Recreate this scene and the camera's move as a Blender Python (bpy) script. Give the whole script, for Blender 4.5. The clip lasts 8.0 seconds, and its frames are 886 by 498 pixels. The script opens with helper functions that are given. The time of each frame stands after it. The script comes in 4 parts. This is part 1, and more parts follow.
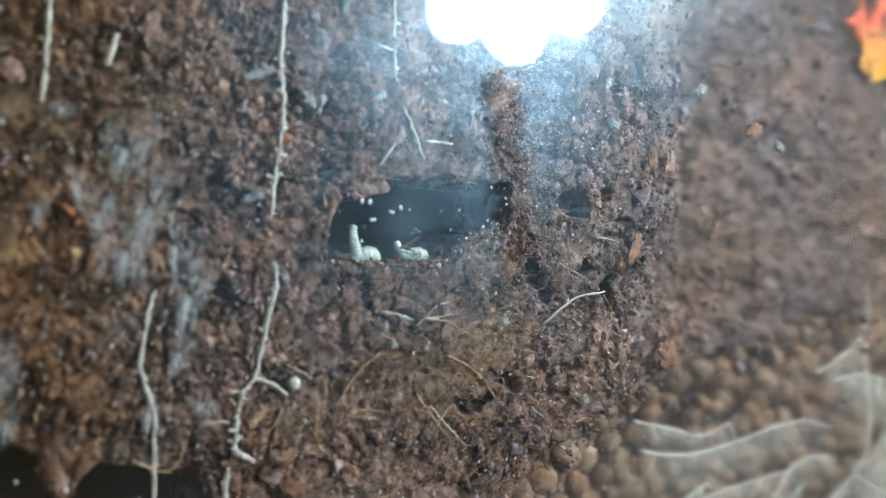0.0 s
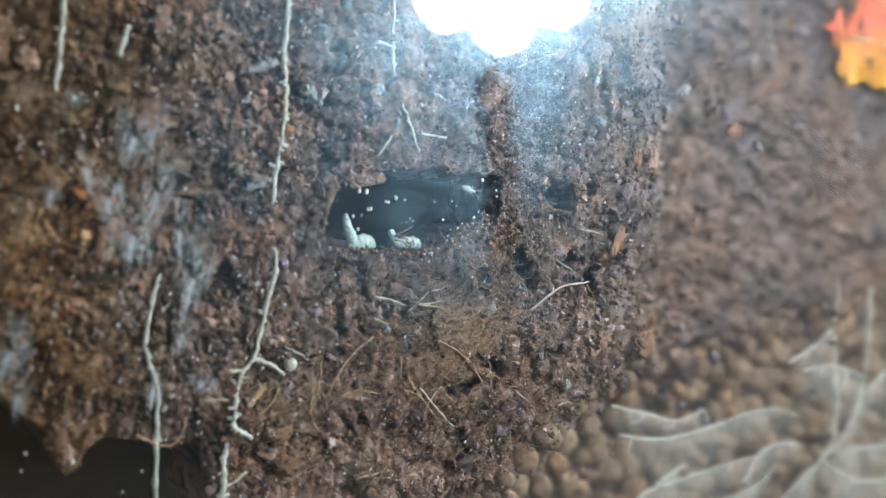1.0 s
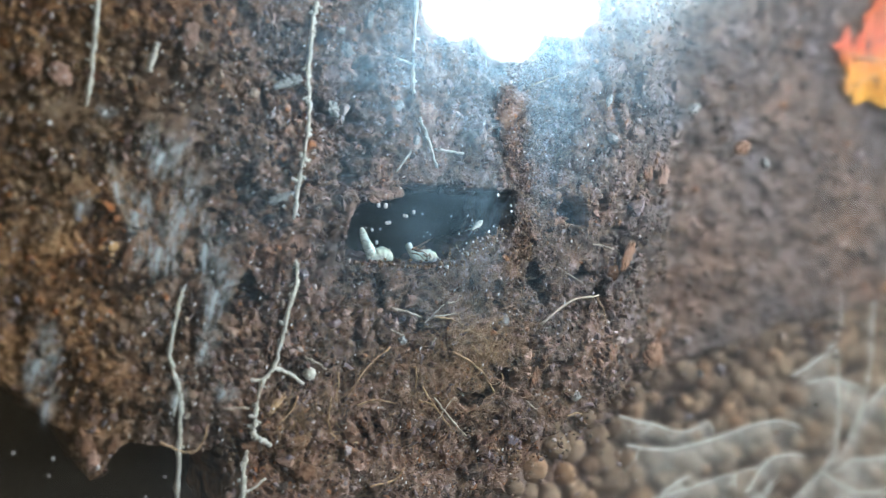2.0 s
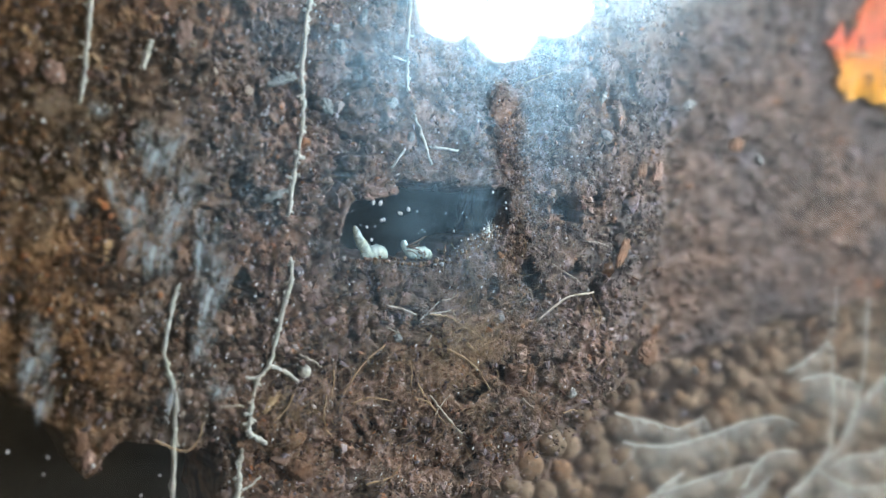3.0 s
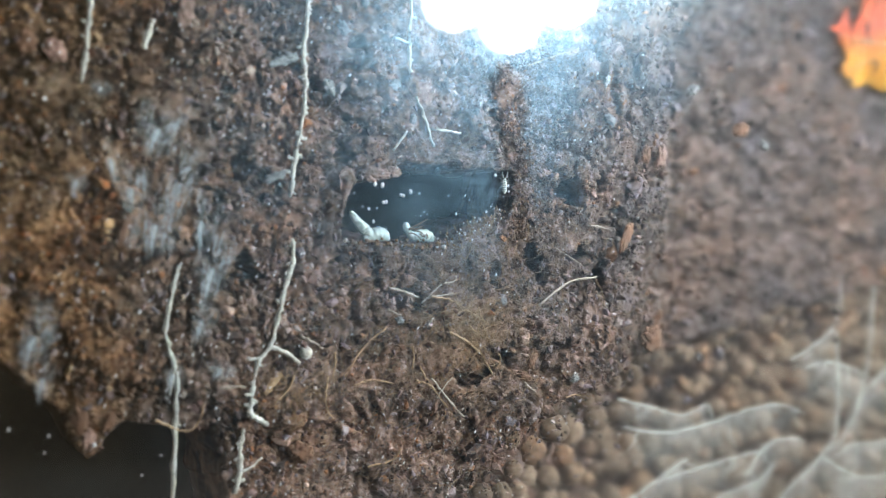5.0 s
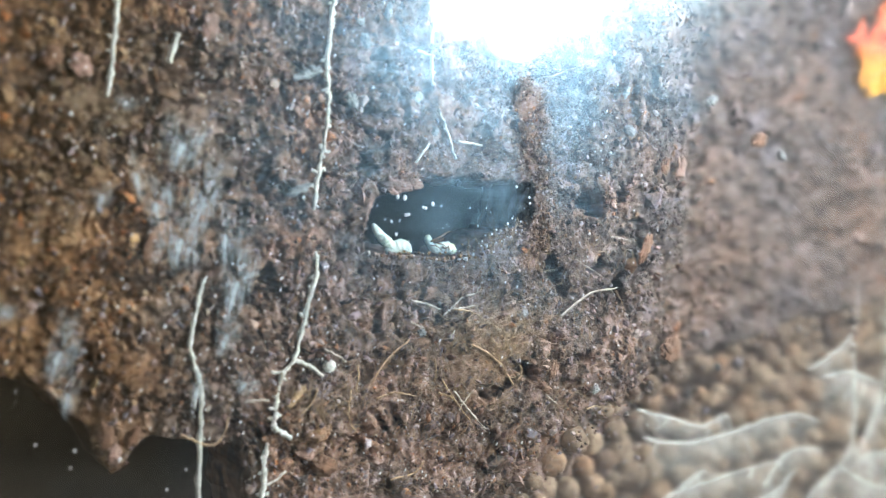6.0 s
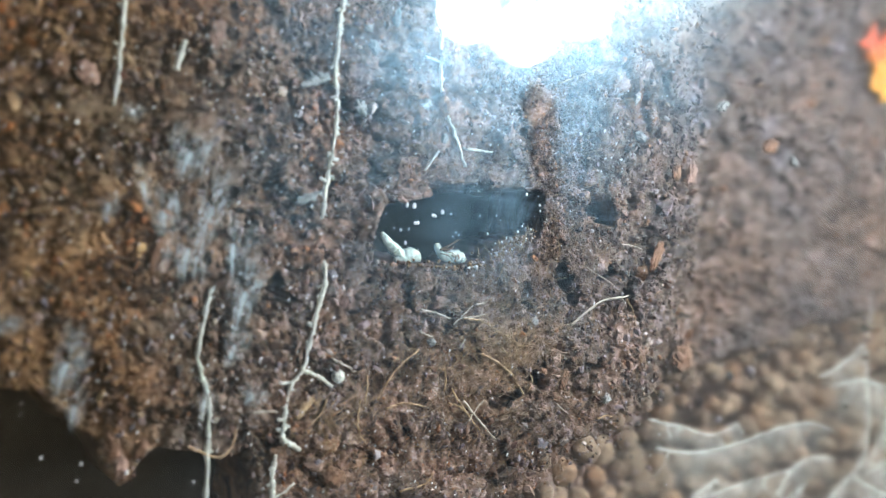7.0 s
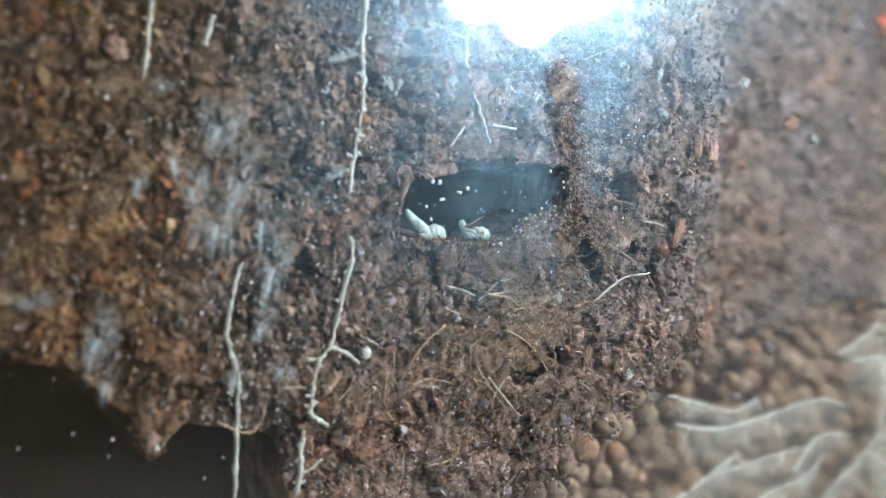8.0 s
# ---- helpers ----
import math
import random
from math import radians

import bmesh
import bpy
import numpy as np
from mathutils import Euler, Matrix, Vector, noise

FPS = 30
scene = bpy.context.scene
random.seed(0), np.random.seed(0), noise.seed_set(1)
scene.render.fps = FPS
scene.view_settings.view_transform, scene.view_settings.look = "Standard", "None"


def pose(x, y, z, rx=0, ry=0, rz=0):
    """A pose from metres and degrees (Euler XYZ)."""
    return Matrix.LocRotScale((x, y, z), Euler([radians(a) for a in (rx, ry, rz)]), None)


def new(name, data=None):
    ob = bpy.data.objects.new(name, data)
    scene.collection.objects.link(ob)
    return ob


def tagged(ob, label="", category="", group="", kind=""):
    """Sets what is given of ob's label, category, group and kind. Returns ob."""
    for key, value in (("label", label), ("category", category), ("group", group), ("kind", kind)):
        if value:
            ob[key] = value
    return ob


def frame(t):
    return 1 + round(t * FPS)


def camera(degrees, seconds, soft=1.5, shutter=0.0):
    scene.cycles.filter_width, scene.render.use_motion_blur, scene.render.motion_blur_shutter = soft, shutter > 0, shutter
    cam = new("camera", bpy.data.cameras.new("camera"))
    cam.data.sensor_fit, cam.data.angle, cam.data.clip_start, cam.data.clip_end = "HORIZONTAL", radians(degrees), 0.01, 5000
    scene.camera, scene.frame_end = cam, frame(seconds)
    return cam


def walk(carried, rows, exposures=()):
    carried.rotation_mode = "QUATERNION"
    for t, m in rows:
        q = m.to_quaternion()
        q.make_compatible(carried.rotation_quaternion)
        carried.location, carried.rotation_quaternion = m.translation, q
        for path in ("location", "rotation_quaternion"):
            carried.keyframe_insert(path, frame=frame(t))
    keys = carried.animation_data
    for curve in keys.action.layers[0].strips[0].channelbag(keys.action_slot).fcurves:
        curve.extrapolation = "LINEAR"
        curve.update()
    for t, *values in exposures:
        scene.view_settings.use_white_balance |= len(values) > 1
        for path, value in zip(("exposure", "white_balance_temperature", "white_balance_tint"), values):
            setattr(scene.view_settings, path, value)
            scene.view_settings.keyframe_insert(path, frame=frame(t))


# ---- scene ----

# ======== camera ========
cam = camera(48.0, 8.0, soft=1.0)
cam.data.dof.use_dof = True
cam.data.dof.focus_distance = 0.177
cam.data.dof.aperture_fstop = 14.0
PATH = [
    (0.0, 0.01489, -0.14338, 0.01096, -26.399, -0.220, 2.758),
    (0.2, 0.01760, -0.14776, 0.01047, -27.065, -0.298, 3.210),
    (0.5, 0.01577, -0.15239, 0.00861, -27.055, -0.963, 3.609),
    (0.8, 0.01347, -0.14920, 0.00991, -27.421, -1.853, 4.578),
    (1.0, 0.00962, -0.14843, 0.01170, -27.734, -1.055, 3.973),
    (1.5, 0.00880, -0.15644, 0.01316, -27.467, -1.174, 4.588),
    (2.0, 0.00481, -0.15014, 0.01408, -27.934, -1.143, 4.794),
    (3.5, 0.00517, -0.15013, 0.01259, -28.240, -1.009, 4.514),
    (4.0, 0.00565, -0.15356, 0.01151, -28.145, -1.026, 4.513),
    (4.5, 0.00598, -0.15220, 0.01054, -27.983, -1.001, 4.554),
    (5.8, 0.00592, -0.14859, 0.01133, -27.677, -1.299, 4.784),
    (6.0, 0.00251, -0.14833, 0.01196, -27.861, -0.969, 4.571),
    (6.5, 0.00163, -0.14587, 0.01254, -27.741, -0.681, 4.471),
    (7.0, 0.00237, -0.14609, 0.01250, -27.675, -0.724, 4.449),
    (7.5, 0.00120, -0.14444, 0.01176, -27.794, -1.042, 4.441),
    (8.0, -0.00202, -0.14384, 0.01100, -28.056, -1.654, 4.342),
]
walk(cam, [(t, pose(x, y, z, 90 + pitch, 0, yaw) @ pose(0, 0, 0, 0, 0, roll)) for t, x, y, z, yaw, pitch, roll in PATH],
     exposures=[(0.0, -0.06), (0.5, -0.14), (1.0, 0.0), (4.5, -0.04), (5.8, 0.56), (6.0, 0.6), (6.5, 0.56), (7.0, 0.33), (8.0, 0.25)])

# ======== world and light ========
MM = 0.001
world = bpy.data.worlds.new("world")
scene.world = world
world.use_nodes = True
wn = world.node_tree.nodes
sky = wn.new("ShaderNodeTexSky")
sky.sky_type, sky.sun_disc, sky.sun_elevation, sky.sun_rotation = "NISHITA", False, radians(35), radians(120)
world.node_tree.links.new(sky.outputs[0], wn["Background"].inputs[0])
wn["Background"].inputs[1].default_value = 0.15
LAMP_POWER = 120.0


# ======== materials ========
class Nodes:
    """A small helper that adds nodes and joins them."""

    def __init__(self, name):
        self.mat = bpy.data.materials.new(name)
        self.mat.use_nodes = True
        self.tree = self.mat.node_tree
        self.bsdf = self.tree.nodes["Principled BSDF"]
        self.out = self.tree.nodes["Material Output"]

    def add(self, kind, values=(), **props):
        n = self.tree.nodes.new(kind)
        for key, value in props.items():
            setattr(n, key, value)
        for key, value in dict(values).items():
            if isinstance(value, bpy.types.NodeSocket):
                self.tree.links.new(value, n.inputs[key])
            else:
                n.inputs[key].default_value = value
        return n

    def set(self, key, value):
        if isinstance(value, bpy.types.NodeSocket):
            self.tree.links.new(value, self.bsdf.inputs[key])
        else:
            self.bsdf.inputs[key].default_value = value

    def noise(self, scale, detail=4.0, rough=0.6, vec=None, kind="ShaderNodeTexNoise"):
        v = {"Scale": scale, "Detail": detail, "Roughness": rough}
        v["Vector"] = vec if vec else self.coords()
        return self.add(kind, v).outputs[0]

    def coords(self, which="Object"):
        return self.add("ShaderNodeTexCoord").outputs[which]

    def ramp(self, fac, stops, mode="LINEAR"):
        n = self.add("ShaderNodeValToRGB", {"Fac": fac})
        n.color_ramp.interpolation = mode
        els = n.color_ramp.elements
        while len(els) < len(stops):
            els.new(0.5)
        for e, (p, c) in zip(els, stops):
            e.position, e.color = p, (*c, 1) if len(c) == 3 else c
        return n.outputs[0]

    def maths(self, op, a, b=0.0, clamp=False):
        return self.add("ShaderNodeMath", {0: a, 1: b}, operation=op, use_clamp=clamp).outputs[0]

    def mix(self, fac, a, b, blend="MIX"):
        n = self.add("ShaderNodeMix", {0: fac}, data_type="RGBA", blend_type=blend)
        for i, v in ((6, a), (7, b)):
            if isinstance(v, bpy.types.NodeSocket):
                self.tree.links.new(v, n.inputs[i])
            else:
                n.inputs[i].default_value = (*v, 1)
        return n.outputs[2]

    def bump(self, height, strength=0.4, dist=0.0003):
        self.set("Normal", self.add("ShaderNodeBump", {"Height": height, "Strength": strength, "Distance": dist}).outputs[0])
        return self


def mat_soil(name, island):
    """Damp peat: clods of one tone each, and every crumb a little off it."""
    n = Nodes(name)
    fine = n.noise(1700, 6, 0.7)
    clod = n.add("ShaderNodeTexNoise", {"Vector": n.coords(), "Scale": 210.0, "Detail": 6.0, "Roughness": 0.68, "Distortion": 0.6}).outputs[0]
    key = n.maths("SUBTRACT", n.maths("MULTIPLY", clod, 1.7), 0.35)
    if island:
        rnd = n.add("ShaderNodeNewGeometry").outputs["Random Per Island"]
        key = n.maths("ADD", key, n.maths("MULTIPLY", n.maths("SUBTRACT", rnd, 0.5), 0.6))
    else:
        key = n.maths("ADD", key, n.maths("MULTIPLY", n.maths("SUBTRACT", n.noise(900, 5, 0.75), 0.5), 0.7))
    col = n.ramp(key, [(0.18, (0.016, 0.011, 0.010)), (0.36, (0.06, 0.034, 0.023)), (0.5, (0.15, 0.088, 0.056)), (0.6, (0.22, 0.145, 0.108)), (0.72, (0.28, 0.205, 0.175)), (0.95, (0.42, 0.33, 0.29))])
    if island:
        odd = n.maths("FRACT", n.maths("MULTIPLY", rnd, 17.7))
        col = n.mix(n.maths("GREATER_THAN", odd, 0.94), col, (0.3, 0.13, 0.05))
        col = n.mix(n.maths("LESS_THAN", odd, 0.02 if name == "clod_mix" else 0.035), col, (0.46, 0.4, 0.35))
        wet = n.maths("LESS_THAN", n.maths("FRACT", n.maths("MULTIPLY", rnd, 41.3)), 0.14)
    # yellow-brown tint towards low x, with that end's dim warm light put in
    ochre = n.maths("MULTIPLY", n.maths("SUBTRACT", 0.06, n.add("ShaderNodeSeparateXYZ", {0: n.coords()}).outputs[0]), 30.0, True)
    col = n.mix(ochre, col, n.mix(1.0, col, (0.8, 0.675, 0.38), "MULTIPLY"))
    # grey-blue darkening in the colour towards high x, offsetting the lamp's strong light
    grey = n.maths("MULTIPLY", n.maths("SUBTRACT", n.add("ShaderNodeSeparateXYZ", {0: n.coords()}).outputs[0], 0.098), 24.0, True)
    col = n.mix(grey, col, n.mix(1.0, col, (0.6, 0.64, 0.69), "MULTIPLY"))
    hue = n.ramp(n.noise(60, 4, 0.6), [(0.36, (0.7, 0.78, 1.0)), (0.5, (1.02, 0.985, 1.02)), (0.64, (1.2, 1.0, 0.86))])
    col = n.mix(1.0, col, hue, "MULTIPLY")
    col = n.mix(1.0, col, n.ramp(fine, [(0.3, (0.6, 0.59, 0.6)), (0.7, (1.45, 1.43, 1.46))]), "MULTIPLY")
    n.set("Base Color", col)
    rough = n.ramp(fine, [(0.35, (0.38, 0.38, 0.38)), (0.55, (0.8, 0.8, 0.8))])
    if island:
        rough = n.mix(wet, rough, (0.15, 0.15, 0.15))
    n.set("Roughness", rough)
    n.set("Specular IOR Level", 0.45)
    return n.bump(fine, 0.6, 0.0004).mat


def mat_flake(name="leaf_flakes", lift=0.95, pink=1.12):
    """Thin damp flakes of many browns, pinks and greys."""
    n = Nodes(name)
    rnd = n.add("ShaderNodeNewGeometry").outputs["Random Per Island"]
    col = n.ramp(rnd, [(0.0, (0.06, 0.035, 0.025)), (0.2, (0.22, 0.17, 0.16)), (0.35, (0.1, 0.06, 0.04)), (0.5, (0.27, 0.17, 0.13)), (0.62, (0.16, 0.15, 0.16)), (0.75, (0.12, 0.055, 0.03)),
                       (0.88, (0.3, 0.2, 0.13)), (0.95, (0.2, 0.185, 0.18)), (1.0, (0.42, 0.36, 0.31))])
    f = n.noise(1200, 5, 0.7)
    col = n.mix(1.0, col, (lift, lift * 0.97, lift * pink), "MULTIPLY")
    n.set("Base Color", n.mix(1.0, col, n.ramp(f, [(0.3, (0.6, 0.6, 0.6)), (0.7, (1.3, 1.3, 1.3))]), "MULTIPLY"))
    n.set("Roughness", n.ramp(n.maths("FRACT", n.maths("MULTIPLY", rnd, 29.7)), [(0.2, (0.15, 0.15, 0.15)), (0.5, (0.65, 0.65, 0.65))]))
    return n.bump(f, 0.4, 0.0003).mat


def mat_plain(name, dark, light, scale=300.0, rough=0.6, bump=0.3, sss=0.0, random_tint=0.0):
    n = Nodes(name)
    f = n.noise(scale, 5, 0.65)
    col = n.ramp(f, [(0.32, dark), (0.68, light)])
    if random_tint:
        r = n.add("ShaderNodeObjectInfo").outputs["Random"]
        k = n.maths("ADD", n.maths("MULTIPLY", r, random_tint), 1.0 - random_tint / 2)
        g = n.add("ShaderNodeCombineColor", {0: k, 1: k, 2: k}).outputs[0]
        col = n.mix(1.0, col, g, "MULTIPLY")
    n.set("Base Color", col)
    n.set("Roughness", rough)
    if sss:
        n.set("Subsurface Weight", sss)
        n.set("Subsurface Radius", (0.0008, 0.0006, 0.0004))
        n.set("Subsurface Scale", 1.0)
    return n.bump(f, bump, 0.0003).mat


def mat_film(name, colour, cover, streak, low, high):
    """A thin film on the glass or a fine web: streaky cover, clear between."""
    n = Nodes(name)
    v = n.add("ShaderNodeMapping", {"Vector": n.coords(), "Scale": streak}).outputs[0]
    a = n.noise(300, 8, 0.78, v)
    edge = n.coords("UV")
    sep, along = n.add("ShaderNodeSeparateXYZ", {0: edge}).outputs[:2]
    alpha = n.ramp(a, [(low, (0, 0, 0)), (high, (cover, cover, cover))])
    ends = n.maths("MULTIPLY", along, 1.5, True)
    alpha = n.maths("MULTIPLY", n.maths("MULTIPLY", alpha, n.maths("ADD", n.maths("MULTIPLY", n.maths("POWER", sep, 2.0), 0.7), n.maths("MULTIPLY", sep, 0.3))), ends)
    n.set("Base Color", (*colour, 1))
    n.set("Roughness", 0.7)
    n.set("Alpha", alpha)
    return n.bump(a, 0.3).mat


def mat_glass():
    """Clear pane, with a breath of mist and smears that scatter the lamp's reflection."""
    n = Nodes("tank_glass")
    c = n.coords()
    patch = n.ramp(n.noise(45, 5, 0.6), [(0.35, (0.35, 0.35, 0.35)), (0.65, (1, 1, 1))])
    speck = n.ramp(n.noise(900, 3, 0.6), [(0.35, (0.55, 0.55, 0.55)), (0.6, (1, 1, 1))])
    holes = n.ramp(n.noise(420, 6, 0.75), [(0.36, (0.15, 0.15, 0.15)), (0.43, (1, 1, 1))])
    speck = n.maths("MULTIPLY", speck, holes)
    x, y, z = n.add("ShaderNodeSeparateXYZ", {0: c}).outputs
    # a dry run down the inside, free of mist
    mid = n.maths("ADD", n.maths("MULTIPLY", z, -0.15), 0.1003)
    wob = n.maths("MULTIPLY", n.maths("SUBTRACT", n.noise(330, 4, 0.7), 0.5), 0.011)
    off = n.maths("ABSOLUTE", n.maths("ADD", n.maths("SUBTRACT", x, mid), wob))
    off = n.maths("ADD", off, n.maths("MULTIPLY", n.maths("MAXIMUM", n.maths("SUBTRACT", z, 0.036), 0.0), 0.6))
    off = n.maths("ADD", off, n.maths("MULTIPLY", n.maths("MAXIMUM", n.maths("SUBTRACT", 0.010, z), 0.0), 0.6))
    run = n.ramp(n.maths("MULTIPLY", off, 100.0), [(0.27, (0.22, 0.22, 0.22)), (0.42, (1, 1, 1))])
    wipe = n.add("ShaderNodeMapping", {"Vector": c, "Scale": (0.1, 1, 1), "Rotation": (0, 0.06, 0)}).outputs[0]
    wipe = n.ramp(n.noise(600, 4, 0.6, wipe), [(0.35, (0.6, 0.6, 0.6)), (0.65, (1.2, 1.2, 1.2))])
    fog = n.maths("MULTIPLY", n.maths("MULTIPLY", n.maths("MULTIPLY", patch, speck), run), wipe)
    # thicker mist before the open chamber, added to brighten it and the soil below
    ax, az = n.maths("MULTIPLY", n.maths("SUBTRACT", x, 0.088), 70.0), n.maths("MULTIPLY", n.maths("SUBTRACT", z, 0.008), 58.0)
    near = n.maths("SUBTRACT", 1.0, n.maths("ADD", n.maths("MULTIPLY", ax, ax), n.maths("MULTIPLY", az, az)), True)
    fog = n.maths("MULTIPLY", fog, n.maths("ADD", n.maths("MULTIPLY", near, 0.6), 1.0))
    # mist fades out towards the pane's foot and its low-x end
    fog = n.maths("MULTIPLY", fog, n.maths("MULTIPLY", n.maths("ADD", z, 0.036), 26.0, True))
    fog = n.maths("MULTIPLY", fog, n.maths("MULTIPLY", n.maths("SUBTRACT", x, 0.022), 35.0, True))
    # a clear spot where the mist has gathered into beads
    dx, dz = n.maths("SUBTRACT", x, 0.0705), n.maths("SUBTRACT", z, 0.0135)
    far = n.maths("SQRT", n.maths("ADD", n.maths("MULTIPLY", dx, dx), n.maths("MULTIPLY", dz, dz)))
    far = n.maths("ADD", far, n.maths("MULTIPLY", n.maths("SUBTRACT", n.noise(160, 4, 0.6), 0.5), 0.006))
    fog = n.maths("MULTIPLY", fog, n.ramp(n.maths("MULTIPLY", far, 80.0), [(0.1, (0.45, 0.45, 0.45)), (0.7, (1, 1, 1))]))
    # breath-fogged glass from one edge on: the view through it goes soft and milky
    rim = n.maths("ADD", x, n.maths("MULTIPLY", n.maths("SUBTRACT", n.noise(60, 5, 0.7), 0.5), 0.022))
    rim = n.maths("ADD", rim, n.maths("MULTIPLY", z, -0.08))
    low = n.maths("MULTIPLY", n.maths("MAXIMUM", n.maths("SUBTRACT", -0.014, z), 0.0), 1.1)
    damp = n.maths("MULTIPLY", n.maths("SUBTRACT", n.maths("ADD", rim, low), 0.114), 50.0, True)
    deep = n.maths("MULTIPLY", n.maths("SUBTRACT", rim, 0.124), 16.0, True)
    # mist thinned towards high x to dim the lamp's halo there
    fog = n.maths("MULTIPLY", fog, n.maths("SUBTRACT", 1.0, n.maths("MULTIPLY", n.maths("MULTIPLY", n.maths("SUBTRACT", rim, 0.102), 30.0, True), 0.85)))
    # a greasy smear over the other end
    smear = n.maths("MULTIPLY", n.maths("MULTIPLY", n.maths("SUBTRACT", 0.056, rim), 26.0, True), n.ramp(n.noise(110, 4, 0.6), [(0.32, (0.1, 0.1, 0.1)), (0.65, (0.25, 0.25, 0.25))]))
    # blue tint put into the mist lobe colours the halo round the lamp's reflection
    haze = n.add("ShaderNodeBsdfGlossy", {"Color": (0.42, 0.75, 1, 1), "Roughness": 0.33})
    see = n.add("ShaderNodeBsdfRefraction", {"Color": (0.97, 1.0, 0.99, 1), "Roughness": n.maths("ADD", n.maths("MULTIPLY", damp, 0.262), smear), "IOR": 1.5})
    shine = n.add("ShaderNodeBsdfGlossy", {"Color": (1, 1, 1, 1), "Roughness": 0.0})
    clear = n.add("ShaderNodeMixShader", {0: n.add("ShaderNodeFresnel", {"IOR": 1.5}).outputs[0], 1: see.outputs[0], 2: shine.outputs[0]})
    mist = n.add("ShaderNodeMixShader", {0: n.maths("MULTIPLY", fog, 0.073), 1: clear.outputs[0], 2: haze.outputs[0]})
    # tight tinted lobe stands in for lens bloom round the lamp's reflection
    gleam = n.add("ShaderNodeBsdfGlossy", {"Color": (0.7, 0.9, 1, 1), "Roughness": 0.14})
    mist = n.add("ShaderNodeMixShader", {0: n.maths("MULTIPLY", run, 0.006), 1: mist.outputs[0], 2: gleam.outputs[0]})
    # brown put into the smear lifts the gap's black shade to dim brown
    milk = n.add("ShaderNodeBsdfDiffuse", {"Color": n.mix(n.maths("MULTIPLY", smear, 12.0, True), (0.8, 0.8, 0.8), (0.42, 0.31, 0.17))})
    cover = n.maths("ADD", n.maths("ADD", n.maths("MULTIPLY", damp, 0.017), n.maths("MULTIPLY", deep, 0.008)), n.maths("MULTIPLY", smear, 0.13))
    mist = n.add("ShaderNodeMixShader", {0: cover, 1: mist.outputs[0], 2: milk.outputs[0]})
    n.tree.links.new(mist.outputs[0], n.out.inputs[0])
    return n.mat


def mat_glow(name, colour, strength):
    n = Nodes(name)
    n.set("Base Color", (0.9, 0.9, 0.9, 1))
    n.set("Emission Color", (*colour, 1))
    n.set("Emission Strength", strength)
    return n.mat


def mat_leaf():
    n = Nodes("autumn_leaf")
    x, y, z = n.add("ShaderNodeSeparateXYZ", {0: n.coords()}).outputs
    f = n.maths("ADD", n.maths("MULTIPLY", z, 40.0), n.maths("MULTIPLY", x, -6.0))
    f = n.maths("ADD", n.maths("ADD", f, 0.47), n.maths("MULTIPLY", n.maths("SUBTRACT", n.noise(130, 4), 0.5), 0.35))
    col = n.ramp(f, [(0.1, (0.52, 0.24, 0.012)), (0.4, (0.54, 0.2, 0.014)), (0.6, (0.54, 0.075, 0.024)), (0.9, (0.5, 0.1, 0.025))])
    dirt = n.ramp(n.noise(270, 4, 0.6), [(0.54, (1, 1, 1)), (0.66, (0.1, 0.07, 0.05))])
    n.set("Base Color", n.mix(1.0, col, dirt, "MULTIPLY"))
    n.set("Roughness", 0.55)
    return n.bump(n.noise(500), 0.3).mat


def mat_water():
    n = Nodes("water_bead")
    # white base and low transmission stand in for lamp glint on the drops
    n.set("Base Color", (0.95, 0.97, 1, 1))
    n.set("Transmission Weight", 0.25)
    n.set("IOR", 1.33)
    n.set("Roughness", 0.12)
    return n.mat


def mat_clay():
    """Fired clay, dusted with brown soil."""
    n = Nodes("fired_clay")
    f = n.noise(260, 5, 0.65)
    col = n.ramp(f, [(0.32, (0.26, 0.18, 0.125)), (0.68, (0.44, 0.33, 0.24))])
    where = n.coords("Object")
    place = n.add("ShaderNodeObjectInfo").outputs["Random"]
    k = n.maths("ADD", n.maths("MULTIPLY", place, 0.5), 0.7)
    col = n.mix(1.0, col, n.add("ShaderNodeCombineColor", {0: k, 1: k, 2: k}).outputs[0], "MULTIPLY")
    kind = n.ramp(n.maths("FRACT", n.maths("MULTIPLY", place, 13.7)), [(0.0, (0.62, 0.58, 0.58)), (0.25, (1, 1, 1)), (0.7, (1.05, 0.97, 0.88)), (0.9, (1.15, 0.8, 0.55)), (1.0, (0.5, 0.42, 0.4))])
    col = n.mix(1.0, col, kind, "MULTIPLY")
    dirt = n.add("ShaderNodeTexNoise", {"Vector": where, "Scale": 2.2, "Detail": 6.0, "Roughness": 0.7}).outputs[0]
    col = n.mix(n.ramp(dirt, [(0.36, (0.15, 0.15, 0.15)), (0.6, (0.85, 0.85, 0.85))]), col, (0.13, 0.085, 0.055))
    n.set("Base Color", col)
    n.set("Roughness", 0.85)
    return n.bump(dirt, 0.4, 0.0002).mat


